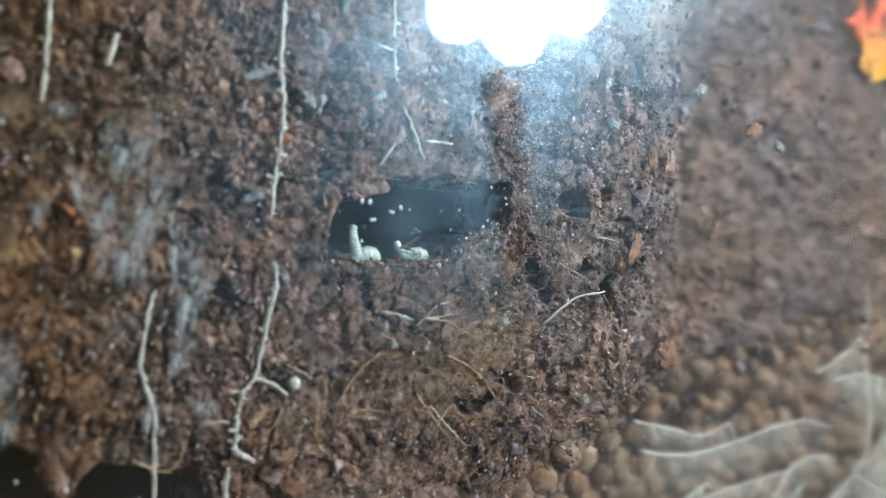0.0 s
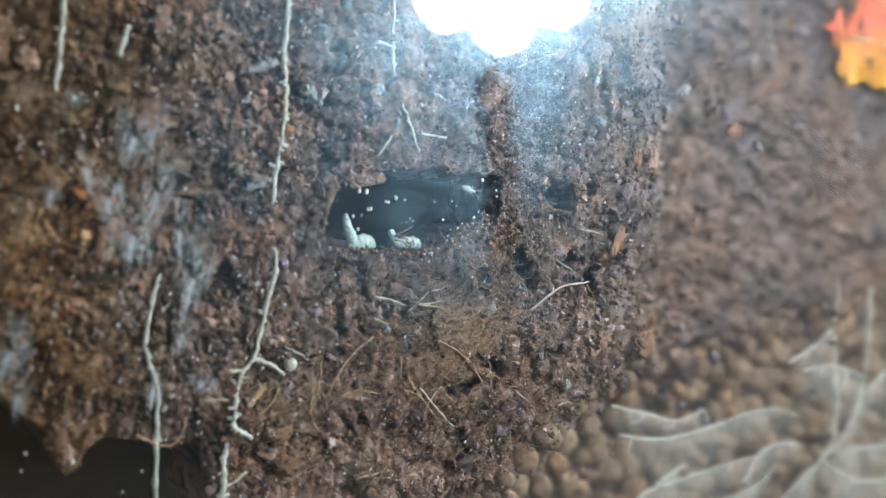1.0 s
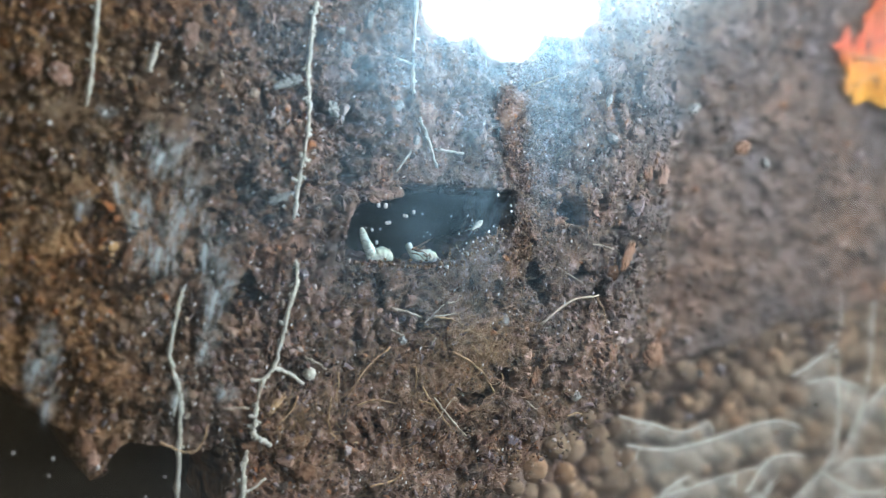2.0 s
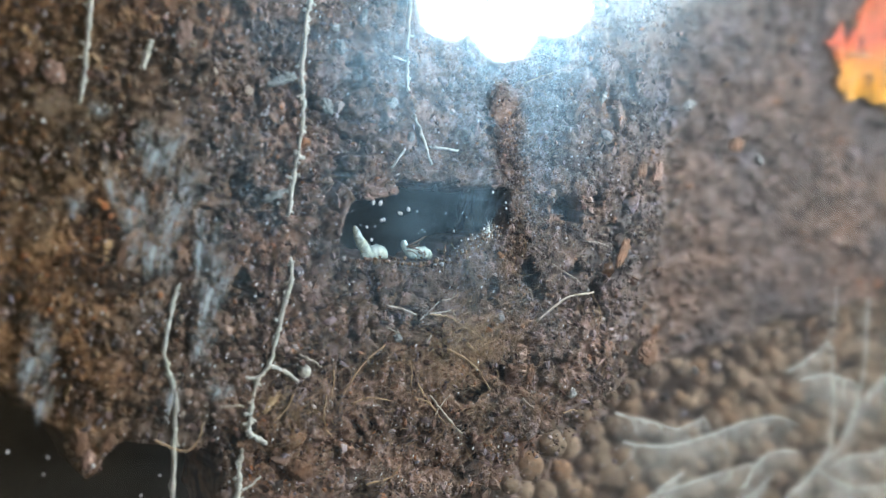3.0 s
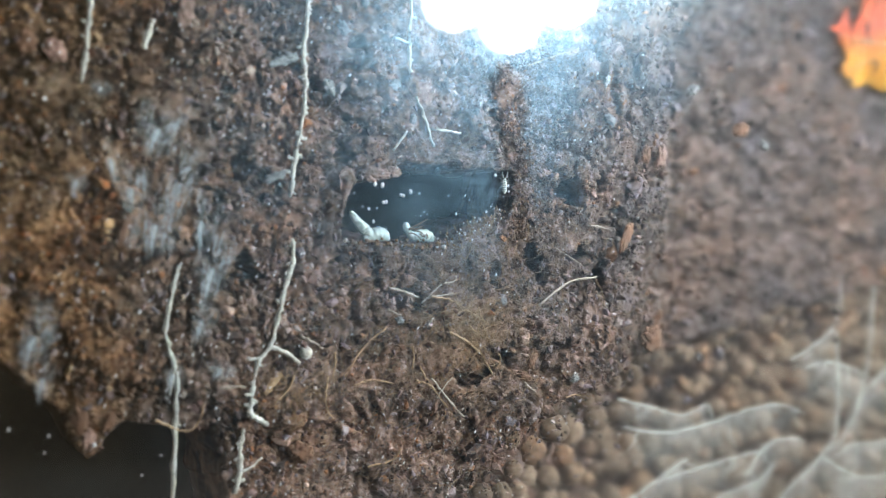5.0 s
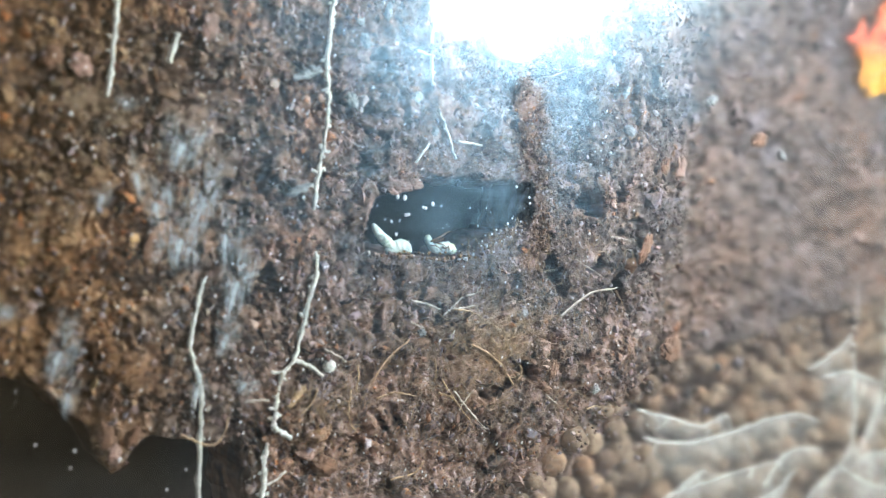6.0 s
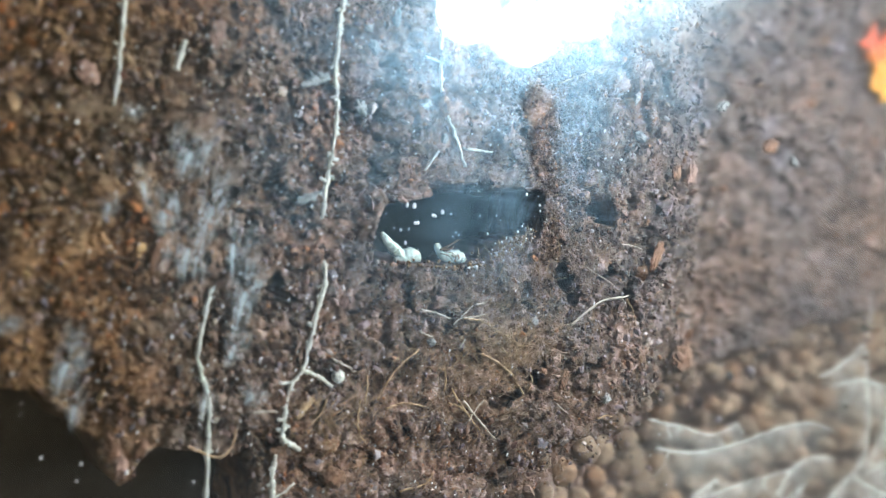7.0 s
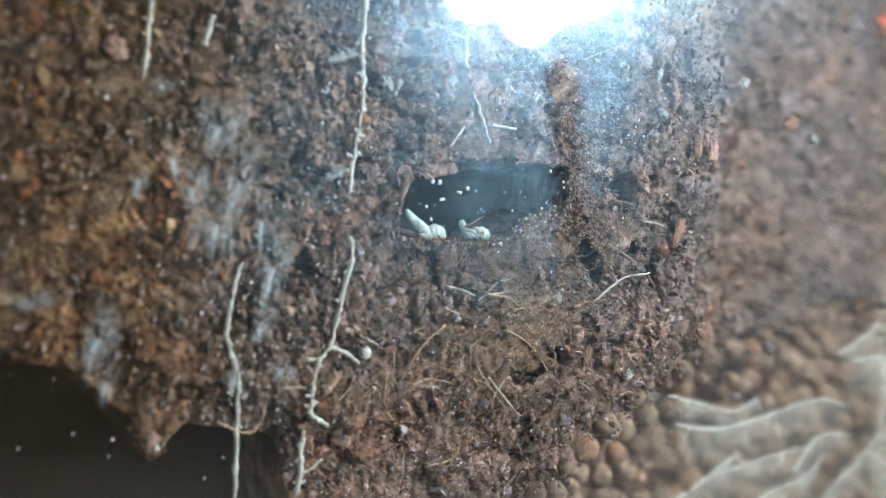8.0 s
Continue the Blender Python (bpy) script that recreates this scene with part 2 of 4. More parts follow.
def mat_back():
    """The tank's dark rear panel, near black for the hollows' shade, wiped in faint level streaks."""
    n = Nodes("rear_panel")
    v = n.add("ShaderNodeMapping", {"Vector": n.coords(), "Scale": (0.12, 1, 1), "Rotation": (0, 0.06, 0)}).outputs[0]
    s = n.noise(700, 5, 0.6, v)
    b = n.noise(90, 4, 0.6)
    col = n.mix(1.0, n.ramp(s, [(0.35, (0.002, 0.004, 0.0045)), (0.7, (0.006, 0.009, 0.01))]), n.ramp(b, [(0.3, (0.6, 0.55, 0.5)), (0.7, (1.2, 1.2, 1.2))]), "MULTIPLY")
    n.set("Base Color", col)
    n.set("Roughness", 0.6)
    n.set("Specular IOR Level", 0.05)
    return n.bump(s, 0.15).mat


M_SOIL = mat_soil("packed_peat", False)
M_CRUMB = mat_soil("peat_crumbs", True)
M_CLOD = mat_soil("clod_mix", True)
M_FLAKE = mat_flake()
M_MOULD = mat_flake("leaf_mould", 1.0, 1.18)
M_ROOT = mat_plain("pale_root", (0.3, 0.295, 0.265), (0.68, 0.67, 0.62), 700, 0.5, 0.4, 0.15)
M_TAN = mat_plain("dry_stalk", (0.22, 0.13, 0.07), (0.6, 0.41, 0.23), 700, 0.6, 0.4)
M_FIBRE = mat_plain("fine_fibre", (0.1, 0.055, 0.03), (0.5, 0.32, 0.17), 260, 0.6, 0.3)
M_THREAD = mat_plain("dark_fibre", (0.08, 0.048, 0.032), (0.38, 0.25, 0.165), 240, 0.6, 0.3)
M_STRAW = mat_plain("pale_stalk", (0.25, 0.21, 0.165), (0.62, 0.55, 0.46), 700, 0.6, 0.4)
M_CLAY = mat_clay()
M_LARVA = mat_plain("larva_skin", (0.42, 0.52, 0.51), (0.6, 0.7, 0.68), 600, 0.22, 0.3, 0.35)
M_INSECT = mat_plain("pale_insect", (0.45, 0.48, 0.45), (0.65, 0.67, 0.64), 900, 0.35, 0.2, 0.2)
M_CHIP_PINK = mat_plain("pink_bark", (0.08, 0.045, 0.035), (0.38, 0.23, 0.18), 600, 0.75, 0.6, 0, 0.5)
M_CHIP_RUST = mat_plain("rust_bark", (0.08, 0.037, 0.02), (0.26, 0.125, 0.066), 500, 0.75, 0.6, 0, 0.5)
M_FLINT = mat_plain("grey_grit", (0.09, 0.093, 0.098), (0.22, 0.23, 0.235), 420, 0.6, 0.5, 0, 0.4)
M_SCRAP = mat_plain("pale_scrap", (0.13, 0.138, 0.14), (0.33, 0.345, 0.345), 700, 0.6, 0.5, 0, 0.5)
M_GRIT = mat_plain("pale_grit", (0.32, 0.27, 0.26), (0.66, 0.62, 0.6), 500, 0.3, 0.3)
M_BROWN = mat_plain("brown_leg", (0.09, 0.045, 0.02), (0.2, 0.1, 0.05), 900, 0.5, 0.3)
M_FILM = mat_film("lime_film", (0.6, 0.66, 0.7), 0.78, (2.6, 1, 0.8), 0.45, 0.6)
M_WEB = mat_film("fungal_web", (0.8, 0.775, 0.73), 0.56, (1.8, 1, 0.6), 0.28, 0.7)
M_STRAND = mat_plain("web_strand", (0.48, 0.465, 0.44), (0.66, 0.645, 0.61), 500, 0.7, 0.4)
M_GLASS = mat_glass()
M_LEAF = mat_leaf()
M_WATER = mat_water()
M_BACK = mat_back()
M_FRAME = mat_plain("black_plastic", (0.012, 0.012, 0.012), (0.03, 0.03, 0.03), 200, 0.45, 0.2)
M_WALL = mat_plain("room_paint", (0.5, 0.46, 0.41), (0.6, 0.56, 0.5), 3, 0.8, 0.1)
M_BULB = mat_glow("led_glow", (0.93, 0.955, 1.0), LAMP_POWER)


# ======== shape helpers ========
def mesh_object(name, verts, faces, material, parent=None, smooth=True, label=""):
    me = bpy.data.meshes.new(name)
    me.from_pydata([tuple(v) for v in verts], [], faces)
    me.update()
    if smooth:
        me.polygons.foreach_set("use_smooth", [True] * len(me.polygons))
    me.materials.append(material)
    ob = new(name, me)
    if parent:
        ob.parent = parent
    if label:
        ob["label"] = label
    return ob


def part(name, bm, material, parent=None, label="", smooth=True):
    me = bpy.data.meshes.new(name)
    bm.to_mesh(me)
    bm.free()
    if smooth:
        me.polygons.foreach_set("use_smooth", [True] * len(me.polygons))
    me.materials.append(material)
    ob = new(name, me)
    if parent:
        ob.parent = parent
    if label:
        ob["label"] = label
    return ob


def big_mesh(name, verts, faces, material, smooth=False):
    """One mesh from numpy arrays; every face has the same number of corners."""
    me = bpy.data.meshes.new(name)
    k = faces.shape[1]
    me.vertices.add(len(verts))
    me.vertices.foreach_set("co", verts.astype(np.float32).ravel())
    me.loops.add(faces.size)
    me.loops.foreach_set("vertex_index", faces.astype(np.int32).ravel())
    me.polygons.add(len(faces))
    me.polygons.foreach_set("loop_start", np.arange(0, faces.size, k, dtype=np.int32))
    me.polygons.foreach_set("use_smooth", np.full(len(faces), smooth))
    me.update(calc_edges=True)
    me.validate()
    me.materials.append(material)
    return new(name, me)


def empty(name, x=0, y=0, z=0):
    ob = new(name)
    ob.location = (x, y, z)
    ob.empty_display_size = 0.002
    return ob


def hash2(i, j, seed):
    h = np.sin(i * 127.1 + j * 311.7 + seed * 74.7) * 43758.5453
    return h - np.floor(h)


def vnoise(x, z, scale, seed=0):
    """Smooth value noise, 0 to 1."""
    x, z = x / scale, z / scale
    i, j = np.floor(x), np.floor(z)
    u, v = x - i, z - j
    u, v = u * u * (3 - 2 * u), v * v * (3 - 2 * v)
    a, b = hash2(i, j, seed), hash2(i + 1, j, seed)
    c, d = hash2(i, j + 1, seed), hash2(i + 1, j + 1, seed)
    return (a * (1 - u) + b * u) * (1 - v) + (c * (1 - u) + d * u) * v


def fbm(x, z, scale, seed=0, octaves=4, gain=0.55):
    total, amp, norm = 0, 1.0, 0
    for k in range(octaves):
        total = total + amp * vnoise(x, z, scale / 2 ** k, seed + 13 * k)
        norm += amp
        amp *= gain
    return total / norm


def step(a, b, x):
    t = np.clip((x - a) / (b - a), 0, 1)
    return t * t * (3 - 2 * t)


def spline(pts, per=8):
    """Catmull-Rom through a few points."""
    p = [np.array(q, float) for q in pts]
    p = [2 * p[0] - p[1]] + p + [2 * p[-1] - p[-2]]
    out = []
    for a, b, c, d in zip(p, p[1:], p[2:], p[3:]):
        for k in range(per):
            t = k / per
            out.append(0.5 * (2 * b + (c - a) * t + (2 * a - 5 * b + 4 * c - d) * t * t + (3 * b - a - 3 * c + d) * t ** 3))
    return out + [p[-2]]


def tube(pts, radii, sides=8, flat=1.0):
    """Vertices and faces of a tube along points; flat squeezes it towards the glass."""
    verts, faces = [], []
    n = len(pts)
    for k in range(n):
        way = Vector(pts[min(k + 1, n - 1)]) - Vector(pts[max(k - 1, 0)])
        way.normalize()
        a = way.cross(Vector((0, 1, 0)))
        a = a.normalized() if a.length > 1e-6 else Vector((1, 0, 0))
        b = a.cross(way)
        for s in range(sides):
            ang = 2 * math.pi * s / sides
            verts.append(Vector(pts[k]) + radii[k] * (math.cos(ang) * a + flat * math.sin(ang) * b))
    for k in range(n - 1):
        for s in range(sides):
            t = (s + 1) % sides
            faces.append((k * sides + s, k * sides + t, (k + 1) * sides + t, (k + 1) * sides + s))
    faces.append(tuple(range(sides))[::-1])
    faces.append(tuple(range((n - 1) * sides, n * sides)))
    return verts, faces


def strand(name, pts_mm, r0, r1, material, parent, y=0.7, wobble=0.25, seed=0, per=8, sides=8, label="", knots=0.25):
    """A root or stalk that lies along the glass; points are (x, z) in millimetres."""
    rng = random.Random(seed)
    line = spline([(x, y, z) for x, z in pts_mm], per)
    pts, radii = [], []
    for k, p in enumerate(line):
        f = k / (len(line) - 1)
        pts.append(Vector((p[0] + rng.uniform(-wobble, wobble), p[1] + rng.uniform(-wobble, wobble) * 0.4, p[2] + rng.uniform(-wobble, wobble))) * MM)
        radii.append((r0 + (r1 - r0) * f) * (1 + rng.uniform(-knots, knots)) * MM)
    CLEAR.extend((p.x / MM, p.z / MM, r0 * 0.9 + 0.05) for p in pts[::2])
    v, f = tube(pts, radii, sides)
    return mesh_object(name, v, f, material, parent, label=label)


def lump(bm, centre, size, turn=(0, 0, 0), sub=2, rough=0.12, seed=0):
    """An uneven rounded lump added to a bmesh."""
    m = Matrix.Translation(centre) @ Euler([radians(a) for a in turn]).to_matrix().to_4x4() @ Matrix.Diagonal((*size, 1))
    made = bmesh.ops.create_icosphere(bm, subdivisions=sub, radius=1.0)["verts"]
    for v in made:
        k = noise.noise(v.co * 1.7 + Vector((seed * 3.1, seed * 1.7, 0)))
        v.co *= 1 + rough * 2 * k
        v.co = m @ v.co
    return made


# ======== room shell ========
def wall(name, x0, x1, y0, y1, z0, z1, material=M_WALL):
    bm = bmesh.new()
    bmesh.ops.create_cube(bm, size=1.0)
    for v in bm.verts:
        v.co = Vector(((x0 + x1) / 2 + v.co.x * (x1 - x0), (y0 + y1) / 2 + v.co.y * (y1 - y0), (z0 + z1) / 2 + v.co.z * (z1 - z0)))
    return tagged(part(name, bm, material, smooth=False), kind="structure")


Z0 = -0.1
wall("floor", -0.45, 0.75, -0.75, 0.3, Z0 - 0.03, Z0)
wall("ceiling", -0.45, 0.75, -0.75, 0.3, 0.6, 0.63)
wall("wall_north", -0.45, 0.75, 0.3, 0.33, Z0, 0.6)
wall("wall_south", -0.45, 0.75, -0.78, -0.75, Z0, 0.6)
wall("wall_west", -0.48, -0.45, -0.78, 0.33, Z0, 0.6)
wall("wall_east", 0.75, 0.78, -0.78, 0.33, Z0, 0.6)

# ======== tank: front pane, rear panel, frame ========
X0, X1, H0, H1, DEEP = -30.0, 250.0, -90.0, 90.0, 18.0
PANE = 2.0
pane = wall("glass_pane", X0 * MM, X1 * MM, -PANE * MM, 0, H0 * MM, H1 * MM, M_GLASS)
tagged(pane, "clear glass front pane with faint mist and smears", "glass pane", kind="structure")
pane.visible_shadow = False
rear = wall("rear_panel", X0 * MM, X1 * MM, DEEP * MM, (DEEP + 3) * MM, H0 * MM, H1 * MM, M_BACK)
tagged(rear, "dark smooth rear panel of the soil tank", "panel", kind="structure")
wall("tank_frame", (X0 - 6) * MM, X0 * MM, -4 * MM, (DEEP + 4) * MM, -0.1, (H1 + 6) * MM, M_FRAME)
wall("tank_frame", X1 * MM, (X1 + 6) * MM, -4 * MM, (DEEP + 4) * MM, -0.1, (H1 + 6) * MM, M_FRAME)
wall("tank_frame", X0 * MM, X1 * MM, -4 * MM, (DEEP + 4) * MM, -0.1, H0 * MM, M_FRAME)
wall("tank_frame", X0 * MM, X1 * MM, -4 * MM, (DEEP + 4) * MM, H1 * MM, (H1 + 6) * MM, M_FRAME)

# ======== soil ========
def hollow(x, z):
    """How far inside the chamber a place lies, in millimetres."""
    lower = 7.6 + 5.9 * step(84, 99, x) + 2.4 * (fbm(x, z, 2.6, 5) - 0.5)
    upper = 12.6 + 5.4 * step(65, 70, x) + 3.8 * step(74.4, 76.4, x) + 2.2 * (fbm(x, z, 3.0, 9) - 0.5)
    return np.minimum(np.minimum(upper - z, z - lower), np.minimum(x - 66.6, 98.0 - x)) + 1.7 * (fbm(x, z, 2.0, 3) - 0.5)


def burrow(x, z):
    """How far inside the dark gap at the foot of the soil a place lies."""
    top = -21.5 + 9.5 * (1 - step(12, 33, x)) - 3.0 * step(48, 58, x) + 4.0 * (fbm(x, z, 5.0, 21) - 0.5)
    top = top - 5.0 * np.exp(-((x - 30.0) / 2.6) ** 2)
    foot = -44.0 - 9.0 * step(30, 42, x) + 3.5 * (fbm(x, z, 5.0, 25) - 0.5)
    return np.minimum(np.minimum(top - z, z - foot), 49.0 + 4 * (fbm(x, z, 4, 23) - 0.5) + (z + 22) * -0.25 - x)


EDGE_X = [60, 94.9, 101.1, 105.5, 114.1, 124.1, 133.2, 153.3, 170.5, 199.8, 250]
EDGE_Z = [-70, -34, -25, -21, -18.5, -14.5, -9.5, -4.6, 0.5, 6.5, 12]


GAPS = [(111.0, 20.5, 2.2, 4.2), (112.5, 9.0, 3.6, 1.8), (93.2, -15.6, 3.4, 2.0), (98.6, -11.6, 4.2, 2.0), (83.0, -3.0, 3.4, 1.7), (103.4, -7.0, 2.6, 1.8), (102.0, -18.0, 2.6, 1.6), (77.5, -3.3, 1.8, 1.2), (96.8, 3.5, 3.4, 2.4), (106.5, 3.0, 3.0, 2.6), (64.7, 21.2, 1.6, 2.0), (61.0, 30.7, 1.4, 1.8), (68.2, 38.1, 1.6, 1.6), (103.0, 7.0, 2.0, 2.6),
        (117.6, 22.0, 1.8, 2.0), (105.9, -5.5, 1.6, 1.4), (86.3, -25.4, 2.0, 1.4), (97.2, 2.4, 2.4, 1.5), (50.0, 17.1, 1.8, 3.0), (64.1, -7.2, 2.0, 1.2), (122.5, 17.0, 2.0, 1.6),
        (119.0, 2.0, 2.4, 2.6), (144.7, -9.3, 2.6, 1.6), (138.0, -15.0, 3.0, 1.4), (113.5, -8.0, 1.8, 2.2), (52.5, 1.0, 2.4, 3.0), (46.5, 12.0, 1.4, 3.0)]


def gap(x, z):
    """Open cracks between clods: how far inside, in millimetres."""
    best = np.full(np.shape(x), -9.0)
    x, z = x + 8.0 * (fbm(x, z, 4.5, 71) - 0.5), z + 8.0 * (fbm(x, z, 4.5, 73) - 0.5)
    for gx, gz, w, h in GAPS:
        r = np.hypot((x - gx) / w, (z - gz) / h)
        best = np.maximum(best, (1 - r) * min(w, h))
    return best + 3.4 * (fbm(x, z, 2.0, 61) - 0.5)


def below_gravel_line(x, z):
    return np.interp(x, EDGE_X, EDGE_Z) + 3.0 * (fbm(x, z, 9.0, 31) - 0.5) - z


def column(x, z):
    """Nearness to the column of soil that touches the glass, 0 to 1."""
    off = np.abs(x - (102.0 - 0.15 * z) + 3.0 * (fbm(x, z, 5.0, 41) - 0.5))
    return (1 - step(3.0, 4.2, off)) * (1 - step(38, 42, z)) * step(-6, 4, z)


def clods(x, z, scale, seed):
    """Cracked clods: how near the seam to the next clod a place lies (0 on it), and a number of the clod's own."""
    u, v = x / scale, z / scale
    i, j = np.floor(u), np.floor(v)
    near, second = np.full(np.shape(u), 9.0), np.full(np.shape(u), 9.0)
    own = np.zeros(np.shape(u))
    for a in (-1, 0, 1):
        for b in (-1, 0, 1):
            ci, cj = i + a, j + b
            r = np.hypot(ci + hash2(ci, cj, seed) - u, cj + hash2(ci, cj, seed + 3) - v)
            second = np.minimum(np.maximum(near, r), second)
            own = np.where(r < near, hash2(ci, cj, seed + 7), own)
            near = np.minimum(near, r)
    return second - near, own


def soil_depth(x, z):
    """Distance of the soil's face from the inside of the glass, in millimetres."""
    wx, wz = x + 6.5 * (fbm(x, z, 5.0, 81) - 0.5), z + 6.5 * (fbm(x, z, 5.0, 82) - 0.5)
    seam, own = clods(wx, wz, 4.6, 83)
    d = 0.3 + 2.6 * np.clip(fbm(x, z, 7.0, 1, 5) - 0.3, 0, 1) + 1.5 * own ** 2
    calm = 1 - 0.75 * step(110, 132, x) - 0.4 * (1 - step(30, 52, x))
    d = d + 1.9 * calm * (1 - step(0.02, 0.2, seam)) * step(0.48, 0.66, fbm(x, z, 11.0, 85)) + 1.5 * calm * (fbm(x, z, 1.5, 2, 3) - 0.5)
    d = np.maximum(d, 0.35)
    col = column(x, z)
    d = d * (1 - col) + col * (0.3 + 3.4 * np.clip(fbm(x, z, 2.4, 7) - 0.38, 0, 1))
    d = d + 3.4 * step(118, 140, x)
    d = d + (3.8 + 4.0 * step(110, 125, x)) * step(0, 4, below_gravel_line(x, z))
    d = np.maximum(d, 4.5 * step(0, 3, 23 - np.hypot(x - 199, z - 62)))
    d = np.maximum(d, 10.0 * step(0.0, 1.6, gap(x, z)))
    d = np.maximum(d, 19.0 * step(-0.4, 3.0, burrow(x, z)))
    return np.maximum(d, 19.0 * step(0.0, 1.0, hollow(x, z)))


CLEAR = []


def clear_of_things(x, z, r):
    """True where a crumb would not hide a root, stalk or chip."""
    c = np.array(CLEAR)
    ok = np.ones(len(x), bool)
    for k in range(0, len(c), 40):
        d = np.hypot(x[:, None] - c[None, k:k + 40, 0], z[:, None] - c[None, k:k + 40, 1])
        ok &= (d > c[None, k:k + 40, 2] + 0.7 * r[:, None]).all(1)
    return ok


def build_soil():
    gx = np.concatenate([np.arange(X0, 45, 0.5), np.arange(45, 128, 0.32), np.arange(128, X1 + 0.01, 0.6)])
    gz = np.concatenate([np.arange(H0, -42, 0.7), np.arange(-42, 56, 0.34), np.arange(56, H1 + 0.01, 0.7)])
    x, z = np.meshgrid(gx, gz, indexing="ij")
    d = soil_depth(x, z)
    nx, nz = x.shape
    verts = np.stack([x, d, z], -1).reshape(-1, 3) * MM
    idx = np.arange(nx * nz).reshape(nx, nz)
    faces = np.stack([idx[:-1, :-1], idx[1:, :-1], idx[1:, 1:], idx[:-1, 1:]], -1).reshape(-1, 4)
    keep = d.reshape(-1)[faces].min(1) < 18.0
    ob = big_mesh("soil", verts, faces[keep], M_SOIL, True)
    tagged(ob, "dark brown damp peat soil pressed behind glass, with a hollow chamber", "soil", kind="structure")


def ico():
    bm = bmesh.new()
    bmesh.ops.create_icosphere(bm, subdivisions=1, radius=1.0)
    v = np.array([q.co[:] for q in bm.verts])
    f = np.array([[q.index for q in p.verts] for p in bm.faces])
    bm.free()
    return v, f


def turns(rng, n):
    q = rng.normal(size=(n, 4))
    q /= np.linalg.norm(q, axis=1)[:, None]
    w, x, y, z = q.T
    return np.stack([np.stack([1 - 2 * (y * y + z * z), 2 * (x * y - z * w), 2 * (x * z + y * w)], -1),
                     np.stack([2 * (x * y + z * w), 1 - 2 * (x * x + z * z), 2 * (y * z - x * w)], -1),
                     np.stack([2 * (x * z - y * w), 2 * (y * z + x * w), 1 - 2 * (x * x + y * y)], -1)], 1)


def scatter(name, count, median, spread, big, seed, label, gravel_share=0.8, span=(-6, 216), material=M_CRUMB, flat=0.4, proud=0.25, rise=(-64, 74)):
    rng = np.random.default_rng(seed)
    x, z = rng.uniform(span[0], span[1], count), rng.uniform(rise[0], rise[1], count)
    r = np.clip(median * np.exp(rng.normal(0, spread, count)), 0.1, big)
    ok = (hollow(x, z) < 0.5) & (burrow(x, z) < 0.6 + 2.2 * (rng.random(count) < 0.05))
    grav = below_gravel_line(x, z)
    ok &= (grav < 0) | (rng.random(count) < gravel_share * np.exp(-np.maximum(grav, 0) / 7.0))
    ok &= (gap(x, z) < 0.35) | (rng.random(count) < 0.12)
    ok &= fbm(x, z, 3.2, seed) > rng.uniform(0.28, 0.56, count)
    ok &= clear_of_things(x, z, r)
    x, z, r, grav = x[ok], z[ok], r[ok], grav[ok]
    n = len(x)
    y = soil_depth(x, z) - proud * r
    y = np.where(grav > 0, np.minimum(y, rng.uniform(1.5, 4.0, n)), y)
    y = np.maximum(y, 1.15 * r + 0.06)
    base, tri = ico()
    size = r[:, None] * rng.uniform(flat, 1.6, (n, 3))
    v = base[None] * rng.uniform(0.55, 1.4, (n, 12, 1)) * size[:, None, :]
    v = np.einsum("nij,nkj->nki", turns(rng, n), v)
    v[..., 1] = np.clip(v[..., 1], -1.1 * r[:, None], None)
    v = v + np.stack([x, y, z], -1)[:, None, :]
    f = tri[None] + 12 * np.arange(n)[:, None, None]
    ob = big_mesh(name, v.reshape(-1, 3) * MM, f.reshape(-1, 3), material)
    tagged(ob, label, "soil crumbs", kind="stuff")


